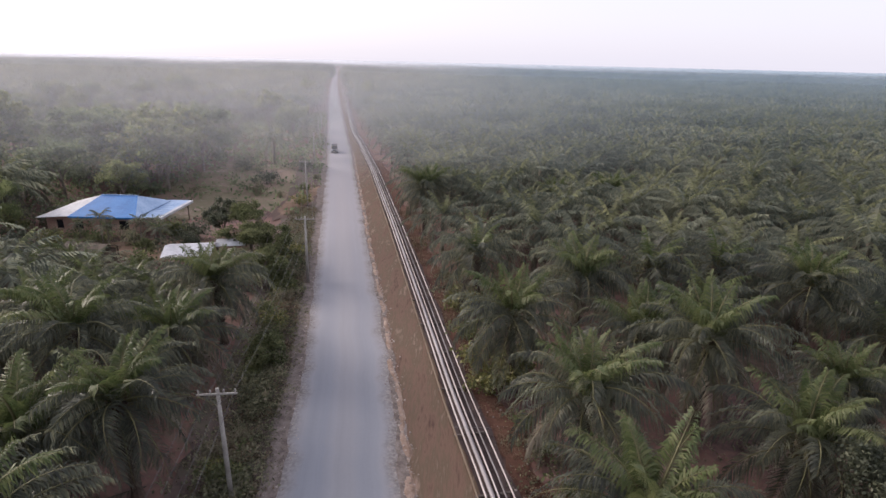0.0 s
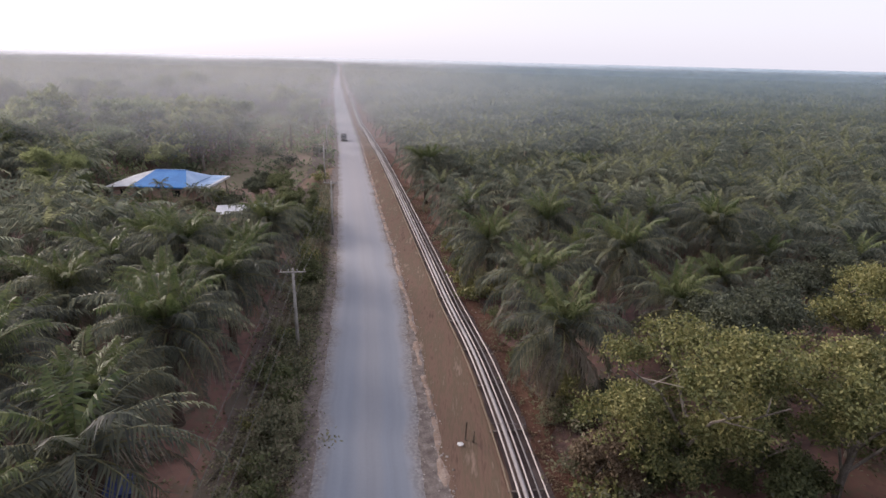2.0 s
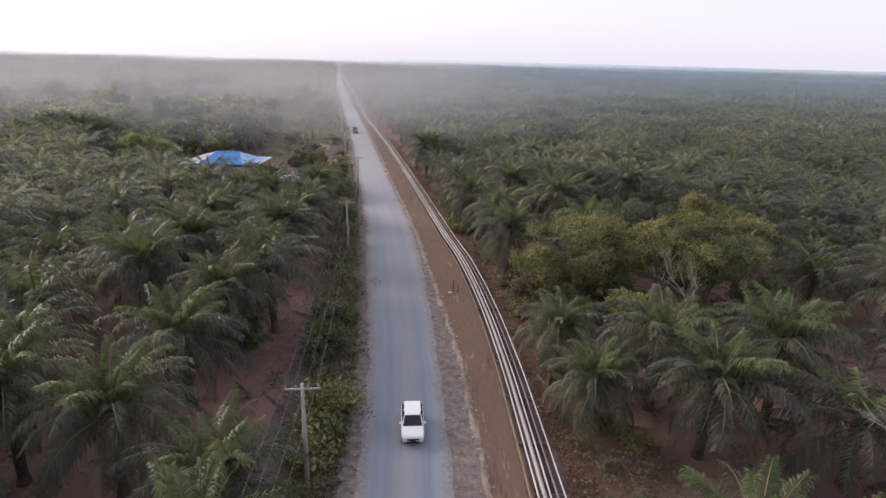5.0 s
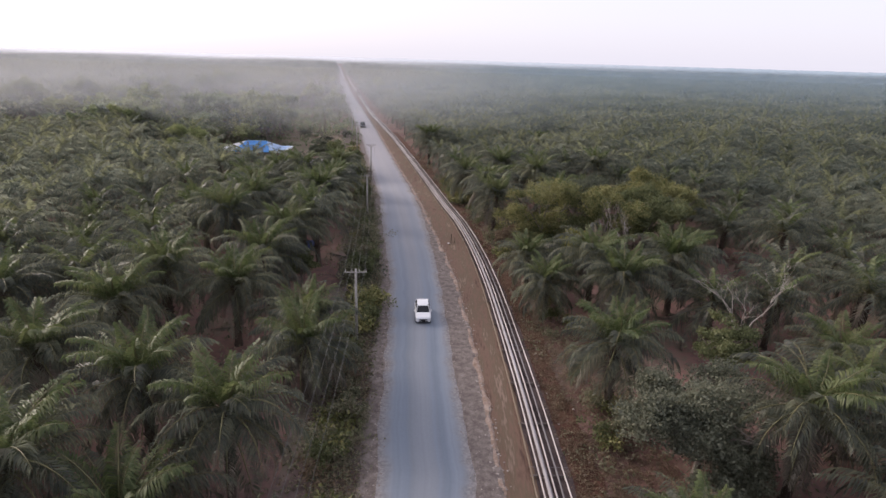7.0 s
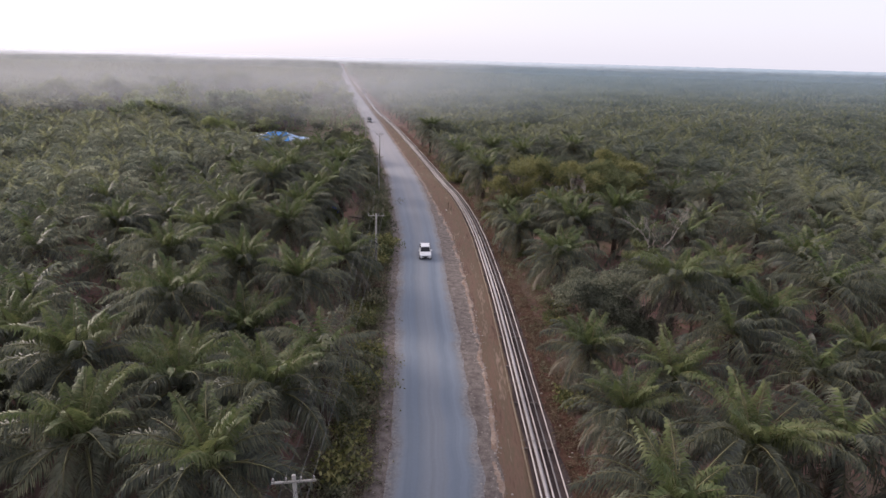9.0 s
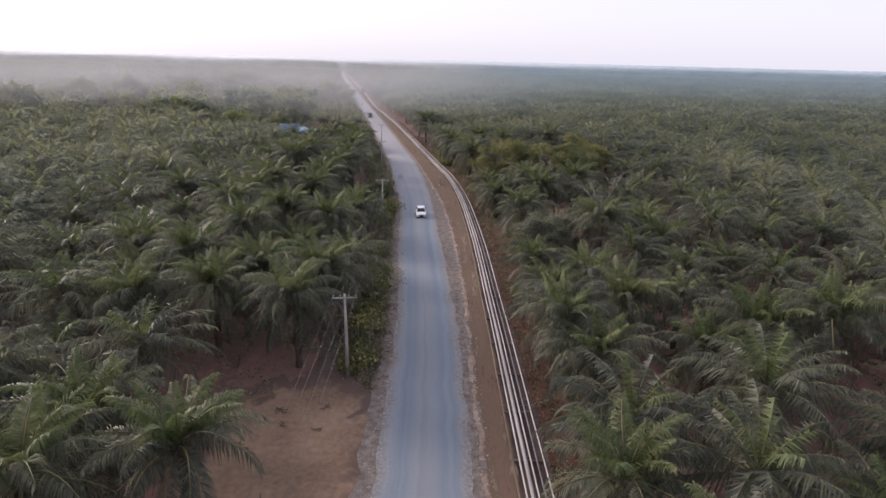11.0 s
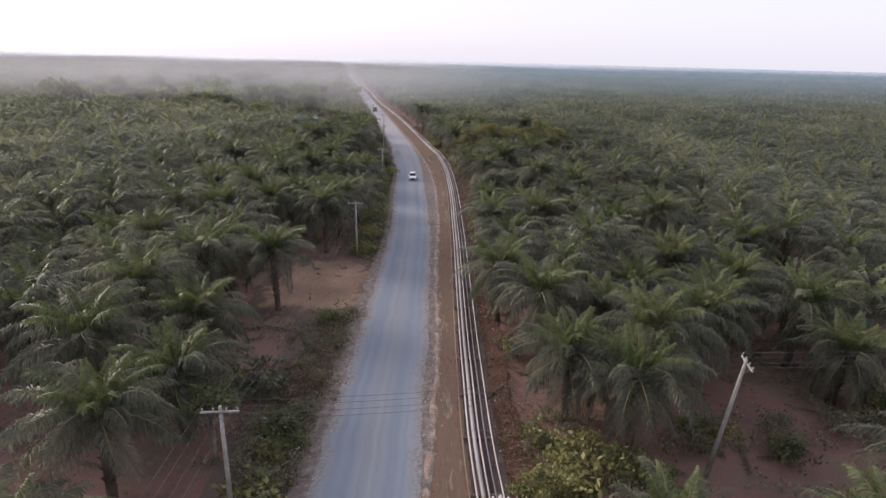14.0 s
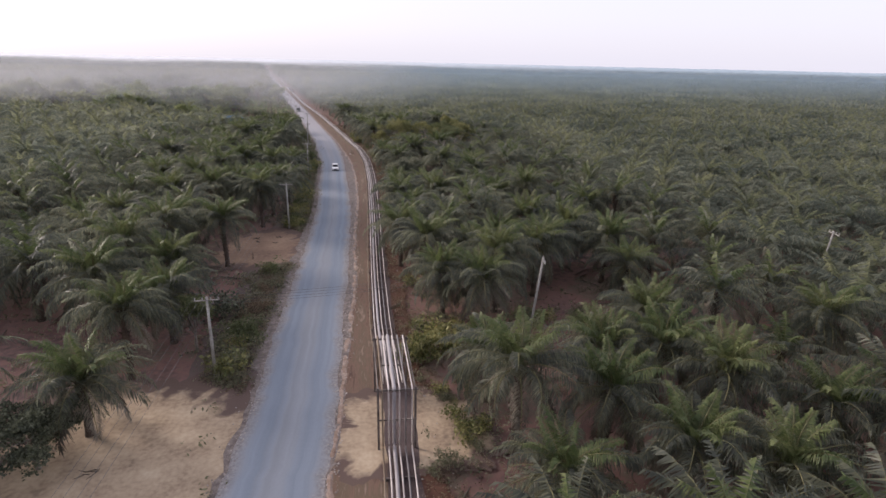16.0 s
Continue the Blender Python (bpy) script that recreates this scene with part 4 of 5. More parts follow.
def stand(name, places, heads, label):
    Vs, Ts, Ss, o = [], [], [], 0
    r = np.random.default_rng(5)
    places = np.array(places)
    pick = r.integers(0, len(heads), len(places))
    for h, (V, T, S) in enumerate(heads):
        P = places[pick == h]
        n = len(P)
        s, w = r.uniform(0.90, 1.16, n), r.uniform(0, 6.283, n)
        z = r.uniform(4.5, 7.2, n)
        c, sn = np.cos(w)[:, None], np.sin(w)[:, None]
        X = (V[None, :, 0] * c - V[None, :, 1] * sn) * s[:, None] + P[:, 0:1]
        Y = (V[None, :, 0] * sn + V[None, :, 1] * c) * s[:, None] + P[:, 1:2]
        Z = V[None, :, 2] * s[:, None] + z[:, None]
        Vs.append(np.stack([X, Y, Z], -1).reshape(-1, 3))
        Ts.append((T[None] + (np.arange(n) * len(V))[:, None, None]).reshape(-1, 3) + o)
        Ss.append(np.tile(S, n))
        o += n * len(V)
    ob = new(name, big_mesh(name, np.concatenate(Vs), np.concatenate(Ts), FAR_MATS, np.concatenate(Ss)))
    return tagged(ob, label, "palm plantation", kind="stuff")


def simple_head(fronds, teeth, seed, width, with_trunk):
    V, T, S = crown_arrays(fronds, teeth, seed, 1.15, width, 1, False)
    keep = S != 1
    T, S = T[keep], S[keep]
    if with_trunk:
        o = len(V)
        ring = [(0.34 * math.cos(q * 2.094), 0.34 * math.sin(q * 2.094)) for q in range(3)]
        V = np.concatenate([V, [(a, b, z) for z in (0.2, -8.5) for a, b in ring]])
        add = []
        for q in range(3):
            w = (q + 1) % 3
            add += [(o + q, o + w, o + 3 + w), (o + q, o + 3 + w, o + 3 + q)]
        T, S = np.concatenate([T, add]), np.concatenate([S, [3] * 6])
    used = np.unique(T)
    remap = np.zeros(len(V), int)
    remap[used] = np.arange(len(used))
    return V[used], remap[T], S


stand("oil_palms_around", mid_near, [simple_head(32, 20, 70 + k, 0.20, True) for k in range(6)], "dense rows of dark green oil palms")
stand("oil_palms_beyond", mid, [simple_head(26, 10, 60 + k, 0.40, True) for k in range(5)], "haze-paled rows of green oil palms")
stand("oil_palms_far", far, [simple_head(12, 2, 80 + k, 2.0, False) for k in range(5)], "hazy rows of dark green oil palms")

# ---- broadleaf trees and shrubs ----


def leaf_cloud(clumps, per_clump, size, seed, spread):
    """Leaves in loose clumps: clumps are rows of x, y, z."""
    r = np.random.default_rng(seed)
    C = np.repeat(np.asarray(clumps, float), per_clump, axis=0)
    n = len(C)
    P = C + r.normal(0, 1, (n, 3)) * np.array([spread, spread, spread * 0.7])
    a = r.normal(0, 1, (n, 3)) + np.array([0, 0, -0.25])
    a /= np.linalg.norm(a, axis=1, keepdims=True)
    b = np.cross(a, r.normal(0, 1, (n, 3)))
    b /= np.linalg.norm(b, axis=1, keepdims=True)
    l = size * r.uniform(0.7, 1.4, (n, 1))
    V = np.stack([P, P + a * l * 0.5 + b * l * 0.28, P + a * l, P + a * l * 0.5 - b * l * 0.28], 1).reshape(-1, 3)
    o = (np.arange(n) * 4)[:, None]
    T = np.concatenate([o + np.array([0, 1, 2]), o + np.array([0, 2, 3])])
    return V, T


def crown_clumps(radius, height, count, seed):
    """Leaf clumps on the outsides of several uneven lobes, so that the crown is lumpy with gaps."""
    r = np.random.default_rng(seed)
    lobes = []
    for k in range(17):
        w, e = k * 2.4 + r.uniform(-0.4, 0.4), r.uniform(0.25, 0.82)
        lobes.append((math.cos(w) * e * radius, math.sin(w) * e * radius, height + radius * r.uniform(-0.62, 0.62) * (1.15 - 0.7 * e), radius * r.uniform(0.15, 0.32)))
    lobes.append((0, 0, height + 0.35 * radius, 0.38 * radius))
    out = []
    for k in range(count):
        x, y, z, q = lobes[r.integers(0, len(lobes))]
        d = r.normal(0, 1, 3)
        d /= np.linalg.norm(d)
        if d[2] < -0.35:
            d[2] *= -0.6
        q *= r.uniform(0.7, 1.08)
        out.append((x + d[0] * q, y + d[1] * q, z + 0.85 * d[2] * q))
    return out


def limbs(shape, height, radius, seed, thick, count=6, slot=0):
    r = random.Random(seed)
    top = Vector((r.uniform(-0.3, 0.3), r.uniform(-0.3, 0.3), height * 0.75))
    shape.tube([(0, 0, -0.1), (0.05, 0, height * 0.35), tuple(top)], [thick * 1.25, thick, thick * 0.6], 7, slot)
    for k in range(count):
        w = 6.283 * k / count + r.uniform(-0.4, 0.4)
        z0 = height * r.uniform(0.3, 0.7)
        e = Vector((math.cos(w) * radius * 0.7, math.sin(w) * radius * 0.7, height + radius * r.uniform(-0.1, 0.45)))
        p = Vector((0.05, 0, z0))
        m = p.lerp(e, 0.5) + Vector((0, 0, 0.12 * radius))
        shape.tube([p, m, e], [thick * 0.5, thick * 0.32, thick * 0.1], 5, slot)
        for q in range(2):
            g = m.lerp(e, 0.3 + 0.3 * q)
            h = g + Vector((r.uniform(-1, 1), r.uniform(-1, 1), r.uniform(0.3, 1))) * radius * 0.3
            shape.tube([g, h], [thick * 0.2, thick * 0.06], 4, slot)
    return shape


FOLIAGE_WORDS = {"green": "leafy green", "dark": "dense dark green", "yellow": "yellowing sunlit", "lime": "bright lime green", "rust": "rust-brown withering", "dusty": "dusty olive", "pale": "pale yellowish green", "weed": "dusty olive", "grey": "dense greyish green"}


def broadleaf(x, y, radius, mid_z, foliage, seed, dense=1.0, leaf=0.21, per=76):
    base = new("broadleaf_tree")
    base.matrix_basis = pose(x, y, 0, 0, 0, seed * 40 % 360)
    kind = "tree" if radius > 3 else "large shrub"
    tagged(base, f"{FOLIAGE_WORDS[foliage]} {kind} among the oil palms", "tree")
    part("trunk", limbs(Shape(), mid_z, radius, seed, 0.06 + 0.03 * radius), M_BARK, base)
    count = int(22 * radius ** 1.35 * dense)
    V, T = leaf_cloud(crown_clumps(radius, mid_z, count, seed), per, leaf, seed, 0.035 * radius + 0.12)
    c = new("crown", big_mesh("crown", V, T, LEAVES[foliage]))
    c.parent = base
    return base


for k, (x, y, radius, mid_z, foliage) in enumerate(TREES):
    broadleaf(x, y, radius, mid_z, foliage, 20 + k, 3.0 if foliage == "grey" else 1.35)

# taller wood behind the house
WOOD = [broadleaf(-68.5, 106, 7.5, 9.0, "dusty", 51, 0.6, 0.75, 18), broadleaf(-57, 112, 6.4, 8.4, "pale", 52, 0.6, 0.7, 18), broadleaf(-57, 172, 4.6, 12.0, "pale", 53, 0.6, 0.7, 18), broadleaf(-74, 92, 4.4, 5.4, "dusty", 54, 0.8, 0.6, 16)]
for w in WOOD:
    tagged(w, "tall leafy tree in the wood behind the house", "tree", "trees behind the house")
for k in range(170):
    if k < 46:
        x, y = rnd.uniform(-104, -50), rnd.uniform(86, 126)
    else:
        x, y = rnd.uniform(-175, -34), rnd.uniform(88, 320)
    near_field = -50 < x and y < 122
    if in_view(x, y) and not in_corridor(x, y, 7, 5) and not near_field and not (x > -62 and y < 88):
        copy_thing(rnd.choice(WOOD if k > 20 else WOOD[:2]), pose(x, y, 0, 0, 0, rnd.uniform(0, 360)) @ Matrix.Scale(rnd.uniform(0.55, 1.05), 4))

# low thicket between those trees and over the dry field
clumps = []
for k in range(5200):
    x, y = rng.uniform(-160, -24), rng.uniform(84, 250)
    if x > at_y(road_l, y) - 1.5 or not in_view(x, y):
        continue
    field = -52 < x and y < 124
    if field and rng.random() < 0.62:
        continue
    clumps.append((x, y, rng.uniform(0.1, 0.6) if field else rng.uniform(0.3, 2.4) * (1 if x < -45 else 0.6)))
V, T = leaf_cloud(clumps, 9, 0.75, 91, 0.7)
V[:, 2] = np.maximum(V[:, 2], 0.02)
tagged(new("thicket", big_mesh("thicket", V, T, LEAVES["dusty"])), "low olive thicket of bushes and weeds", "thicket", kind="stuff")


def bare_tree(x, y, height, seed):
    r = random.Random(seed)
    s = Shape()

    def grow(p, d, length, thick, depth):
        e = p + d * length
        m = p.lerp(e, 0.5) + Vector((r.uniform(-1, 1), r.uniform(-1, 1), 0.4)) * length * 0.07
        s.tube([p, m, e], [thick, thick * 0.8, thick * 0.6], 5)
        if depth:
            for q in range(r.choice((2, 3, 3))):
                n = (d + Vector((r.uniform(-1, 1), r.uniform(-1, 1), r.uniform(-0.1, 0.7))) * 0.85).normalized()
                grow(p.lerp(e, r.uniform(0.65, 1)), n, length * r.uniform(0.55, 0.8), thick * 0.58, depth - 1)

    grow(Vector((0, 0, -0.1)), Vector((0.05, 0.02, 1)).normalized(), height * 0.42, 0.10, 5)
    ob = part("bare_tree", s, M_DEAD, at=pose(x, y, 0, 0, 0, seed * 50))
    return tagged(ob, "leafless grey tree with spreading bare branches", "bare tree")


bare_tree(24.8, -0.8, 10.0, 3)
bare_tree(27.4, -24.6, 12.0, 4)
bare_tree(22.6, 30.0, 7.0, 5)
bare_tree(14.0, 20.5, 5.0, 6)


def shrub(seed, foliage, radius):
    r = np.random.default_rng(seed)
    clumps = []
    for k in range(int(13 * radius)):
        d = r.normal(0, 1, 3) * np.array([0.5, 0.5, 0.35]) * radius
        clumps.append((d[0], d[1], 0.28 + abs(d[2]) + 0.15 * radius))
    V, T = leaf_cloud(clumps, 32, 0.22, seed, 0.17 + 0.06 * radius)
    V[:, 2] = np.maximum(V[:, 2], -0.02)
    base = new("shrub")
    c = new("leaves", big_mesh("leaves", V, T, LEAVES[foliage]))
    c.parent = base
    s = Shape()
    for k in range(5):
        p = clumps[k]
        s.tube([(0, 0, -0.05), (p[0] * 0.5, p[1] * 0.5, p[2] * 0.7), p], [0.03, 0.022, 0.01], 4)
    part("stem", s, M_BARK, base)
    return base


SHRUB_KINDS = []
for k, (foliage, radius, word) in enumerate([("weed", 0.9, "dusty olive"), ("green", 1.3, "leafy green"), ("weed", 1.5, "dusty olive"), ("yellow", 1.1, "yellowish"), ("dark", 1.7, "dark green"), ("rust", 1.2, "withered brown")]):
    SHRUB_KINDS.append(tagged(shrub(90 + k, foliage, radius), f"{word} shrub beside the gravel road", "shrub", "roadside shrubs"))
SHRUB_SPOTS = [(-10.2, -1.4, 4, 1.5), (-10.8, -99.0, 3, 1.7), (-8.3, -99.6, 4, 1.3), (-7.4, -12.3, 3, 1.2), (-8.6, 3.5, 1, 1.2), (-7.0, -14.5, 1, 1.2), (15.5, -109.3, 3, 1.3), (13.8, -111.5, 1, 1.1), (-5.3, -86.5, 1, 1.0)]
SHRUB_SPOTS += [(-61.2, 71.7, 1, 1.6), (-59.8, 75.5, 4, 1.5), (-60.4, 79.5, 1, 1.7), (-55.4, 69.6, 2, 1.2), (-51.5, 69.0, 1, 1.2), (-47.6, 68.4, 1, 1.3), (-43.2, 68.6, 2, 1.2), (-36.2, 69.8, 4, 1.4), (-50.6, 63.0, 1, 1.5), (-54.8, 62.0, 2, 1.5), (-44.8, 62.4, 1, 1.2), (-37.3, 59.4, 1, 1.5), (-57.8, 65.0, 4, 1.4), (-38.8, 72.6, 1, 1.2)]
used_first = set()
HOUSE_BOX = (-60.5, -24.5, 56.0, 83.5)


def put_shrub(kind, x, y, size):
    m = pose(x, y, 0, 0, 0, rnd.uniform(0, 360)) @ Matrix.Scale(size, 4)
    if kind in used_first:
        copy_thing(SHRUB_KINDS[kind], m)
    else:
        SHRUB_KINDS[kind].matrix_basis = m
        used_first.add(kind)


for x, y, kind, size in SHRUB_SPOTS:
    put_shrub(kind, x, y, size)
for k in range(265):
    y = rnd.uniform(-118, 70)
    if rnd.random() < 0.74:
        x = at_y(road_l, y) - rnd.triangular(2.3, 5.2, 3.2)
        kind = rnd.choice((0, 2, 5, 1, 1, 2, 2, 3))
        size = rnd.uniform(0.55, 1.05)
        if -101 < y < -85:
            kind = rnd.choice((5, 5, 0))
    else:
        x = at_y(pipe_x, y) + 2.2 + rnd.triangular(1.5, 7.5, 5.0)
        kind = rnd.choice((0, 1, 2, 3))
        size = rnd.uniform(0.4, 0.85)
    if in_clearing(x, y, 0.6) or k > 270:
        continue
    put_shrub(kind, x, y, size)

for k in range(36):
    y = rnd.uniform(4, 62)
    put_shrub(rnd.choice((0, 1, 1, 2, 3)), at_y(pipe_x, y) + rnd.uniform(3.6, 7.5), y, rnd.uniform(0.6, 1.15))
for k in range(24):
    put_shrub(rnd.choice((0, 5, 5)), rnd.uniform(-10.0, -3.4), rnd.uniform(-100, -89.0), rnd.uniform(0.4, 0.8))
for k in range(52):
    x, y = rnd.uniform(-62, -22), rnd.uniform(60, 150)
    if x < at_y(road_l, y) - 2 and not (HOUSE_BOX[0] < x < HOUSE_BOX[1] and HOUSE_BOX[2] < y < HOUSE_BOX[3]):
        put_shrub(rnd.choice((0, 0, 1, 2, 3, 4)), x, y, rnd.uniform(0.5, 1.3))
for k in range(24):
    x = rnd.uniform(12, 46)
    y = -107.5 + 0.2 * (x - 10) + rnd.uniform(-3.5, 2)
    put_shrub(rnd.choice((0, 1, 2, 3)), x, y, rnd.uniform(0.5, 1.1))

for k in range(14):
    w = rnd.uniform(-1.5, 1.5)
    put_shrub(rnd.choice((0, 0, 3, 2)), 12.0 + rnd.uniform(4.0, 6.5) * math.cos(w), -121.0 + rnd.uniform(5.0, 7.0) * math.sin(w), rnd.uniform(0.3, 0.75))

# weeds, ferns and fallen fronds on the plantation floor
tuft_v, tuft_t = [], []
for k in range(9):
    w = 0.7 * k
    l = 0.34 + 0.11 * (k % 3)
    o = len(tuft_v)
    tuft_v += [(0.05 * math.cos(w + 1.6), 0.05 * math.sin(w + 1.6), 0), (-0.05 * math.cos(w + 1.6), -0.05 * math.sin(w + 1.6), 0), (l * math.cos(w), l * math.sin(w), 0.30 + 0.12 * (k % 2))]
    tuft_t.append((o, o + 1, o + 2))
q = np.random.default_rng(3)
weed_v, weed_t = leaf_cloud([(q.normal(0, 0.3), q.normal(0, 0.3), 0.12 + 0.1 * q.random()) for k in range(10)], 2, 0.20, 8, 0.12)
weed_v[:, 2] = np.maximum(weed_v[:, 2], 0.0)
rows = []
for k in range(19000):
    y = rng.uniform(-150, 75)
    x = rng.uniform(-55, 60)
    if in_corridor(x, y, 0.6, 1.0) or (in_clearing(x, y) and rng.random() < (0.97 if in_clearing(x, y, -2.0) else 0.6)):
        continue
    if noise.noise((0.13 * x, 0.13 * y, 0)) < rng.uniform(-0.5, 0.45):
        continue
    rows.append((x, y, -0.02, rng.uniform(0.5, 1.5), rng.uniform(0, 6.3)))
brown_rows = []
for k in range(9500):
    y = rng.uniform(-120, 90)
    x = at_y(road_l, y) - max(1.5, rng.normal(3.3, 1.1))
    if not in_clearing(x, y):
        (rows if rng.random() < 0.68 else brown_rows).append((x, y, 0.0, rng.uniform(0.4, 1.1), rng.uniform(0, 6.3)))
scattered("undergrowth", weed_v, weed_t, rows, LEAVES["weed"], label="low weeds and ferns under the palms", category="undergrowth")
rows = []
for k in range(3000):
    y = rng.uniform(-140, 110)
    u = rng.random()
    x = at_y(ridge_x, y) + 0.4 + u * (at_y(pipe_x, y) - at_y(ridge_x, y) - 0.3)
    if not in_clearing(x, y):
        rows.append((x, y, 0.04, rng.uniform(0.06, 0.18), rng.uniform(0, 6.3)))
scattered("verge_grass", tuft_v, tuft_t, rows, M_VERGE, label="short dry grass tufts on the verge", category="grass")
rows = brown_rows
for k in range(7000):
    y = rng.uniform(-140, 90)
    x = at_y(pipe_x, y) + 2.7 + abs(rng.normal(0, 2.6))
    if not in_clearing(x, y) and noise.noise((0.2 * x, 0.2 * y, 4)) > rng.uniform(-0.6, 0.4):
        rows.append((x, y, 0.0, rng.uniform(0.25, 0.8), rng.uniform(0, 6.3)))
for k in range(5200):
    y = rng.uniform(-66, -14)
    x = at_y(pipe_x, y) + 2.9 + rng.uniform(0, 7.5)
    rows.append((x, y, 0.0, rng.uniform(0.2, 0.6), rng.uniform(0, 6.3)))
scattered("dry_weeds", weed_v, weed_t, rows, LEAVES["rust"], label="withered rusty weeds beside road and pipeline", category="weeds")
V, T, S = frond_arrays(4.2, 0.05, 0.15, 16, 77, 3, 0.8, 0.16, False)
rows = []
for k in range(700):
    y, x = rng.uniform(-145, 60), rng.uniform(-45, 48)
    if in_corridor(x, y, 3.5, 1.6) or (in_clearing(x, y)):
        continue
    rows.append((x, y, 0.12, rng.uniform(0.6, 1.0), rng.uniform(0, 6.3)))
scattered("fallen_fronds", V, T, rows, [M_FROND_DRY, M_FROND_DRY], S, "withered palm fronds lying on the soil", "fallen fronds")

# ---- pipeline ----
GANTRIES = [(-123.9, -115.5, 5.5), (319.0, 323.5, 4.6)]
PIPES = [(0.00, 0.07, M_PIPE_RUST, 0.32, "thin rusted pipe"), (0.46, 0.066, M_PIPE, 0.46, "pale painted pipe"), (0.86, 0.145, M_PIPE_WIDE, 0.50, "wide dusty grey pipe"), (1.25, 0.062, M_PIPE, 0.46, "pale painted pipe"), (1.70, 0.065, M_PIPE_GREY, 0.44, "weathered grey pipe"), (2.18, 0.055, M_PIPE, 0.46, "pale painted pipe")]
pipeline = new("pipeline")
tagged(pipeline, "bundle of six pale and rusty steel pipes on low supports", "pipeline")
stations = [y for y in np.concatenate([np.arange(-190, 200, 2.0), np.arange(200, 330, 5.0), np.arange(340, 1500, 40.0)])]
for off, r, mat, z, words in PIPES:
    pts = []
    for y in stations:
        if any(a - 0.9 < y < b + 0.9 for a, b, h in GANTRIES):
            continue
        pts.append((at_y(pipe_x, y) + off, y, z + 0.02 * math.sin(0.7 * y + 5 * off)))
    for a, b, h in GANTRIES:
        xa, xb = at_y(pipe_x, a) + off, at_y(pipe_x, b) + off
        top = h + 0.0 * off
        pts += [(xa, a - 0.35, z), (xa, a - 0.08, z + 0.10), (xa, a, z + 0.35), (xa, a, top - 0.3), (xa, a + 0.1, top - 0.08), (xa, a + 0.35, top), (xb, b - 0.35, top), (xb, b - 0.1, top - 0.08), (xb, b, top - 0.3), (xb, b, z + 0.35), (xb, b + 0.08, z + 0.10), (xb, b + 0.35, z)]
    order = []
    near_a = [p for p in pts]
    plain = sorted([p for p in pts if not any(a - 0.5 <= p[1] <= b + 0.5 for a, b, h in GANTRIES)], key=lambda p: p[1])
    for k, (a, b, h) in enumerate(GANTRIES):
        order.append((a, [p for p in pts if a - 0.5 <= p[1] <= b + 0.5]))
    path = []
    for p in plain:
        while order and order[0][0] < p[1]:
            path += order.pop(0)[1]
        path.append(p)
    part("pipe", Shape().tube(path, r, 8), mat, pipeline, words, smooth=True)
sup = Shape()
sup.box(-0.12, -0.06, 0.22, 2.36, 0.06, 0.31)
for px_ in (0.1, 1.1, 2.1):
    sup.box(px_ - 0.06, -0.05, -0.1, px_ + 0.06, 0.05, 0.23)
for off, r, mat, z, words in PIPES[1:]:
    sup.box(off - 0.03, -0.04, 0.31, off + 0.03, 0.04, z - r * 0.9)
sup.box(2.2, -0.05, 0.30, 2.28, 0.05, 0.62)
sup_me = mesh_of("support", sup, M_STEEL)
for y in np.arange(-188.5, 205, 5.6):
    if any(a - 1 < y < b + 1 for a, b, h in GANTRIES):
        continue
    s = new("support", sup_me)
    s.parent = pipeline
    s.matrix_basis = pose(at_y(pipe_x, y), y, 0, 0, 0, math.degrees(math.atan2(at_y(pipe_x, y - 2) - at_y(pipe_x, y + 2), 4)))
clampsh = Shape().tube([(-0.24, 0, 0), (2.40, 0, 0)], 0.014, 5)
clamp_me = mesh_of("tie_bar", clampsh, M_PIPE_GREY)
for y in np.arange(-188.5, 130, 16.8):
    if any(a - 1 < y < b + 1 for a, b, h in GANTRIES):
        continue
    s = new("tie_bar", clamp_me)
    s.parent = pipeline
    s.matrix_basis = pose(at_y(pipe_x, y) + 0.05, y + 0.4, 0.66)
for a, b, h in GANTRIES:
    g = new("pipe_gantry")
    tagged(g, "dark rusty steel gantry carrying the pipes over a crossing", "pipe gantry", "pipe gantries")
    for y in (a + 0.35, b - 0.35):
        x = at_y(pipe_x, y)
        for off in (-0.3, 2.45):
            part("post", Shape().box(x + off - 0.08, y - 0.08, -0.1, x + off + 0.08, y + 0.08, h - 0.05), M_STEEL, g)
        part("crossbeam", Shape().box(x - 0.5, y - 0.07, h - 0.32, x + 2.65, y + 0.07, h - 0.21), M_STEEL, g)
        part("lower_beam", Shape().box(x - 0.4, y - 0.05, 2.6, x + 2.55, y + 0.05, 2.7), M_STEEL, g)
    for off in (-0.3, 2.45):
        xa, xb = at_y(pipe_x, a) + off, at_y(pipe_x, b) + off
        part("girder", Shape().tube([(xa, a + 0.43, h - 0.4), (xb, b - 0.43, h - 0.4)], 0.06, 6), M_STEEL, g)

# ---- power line ----


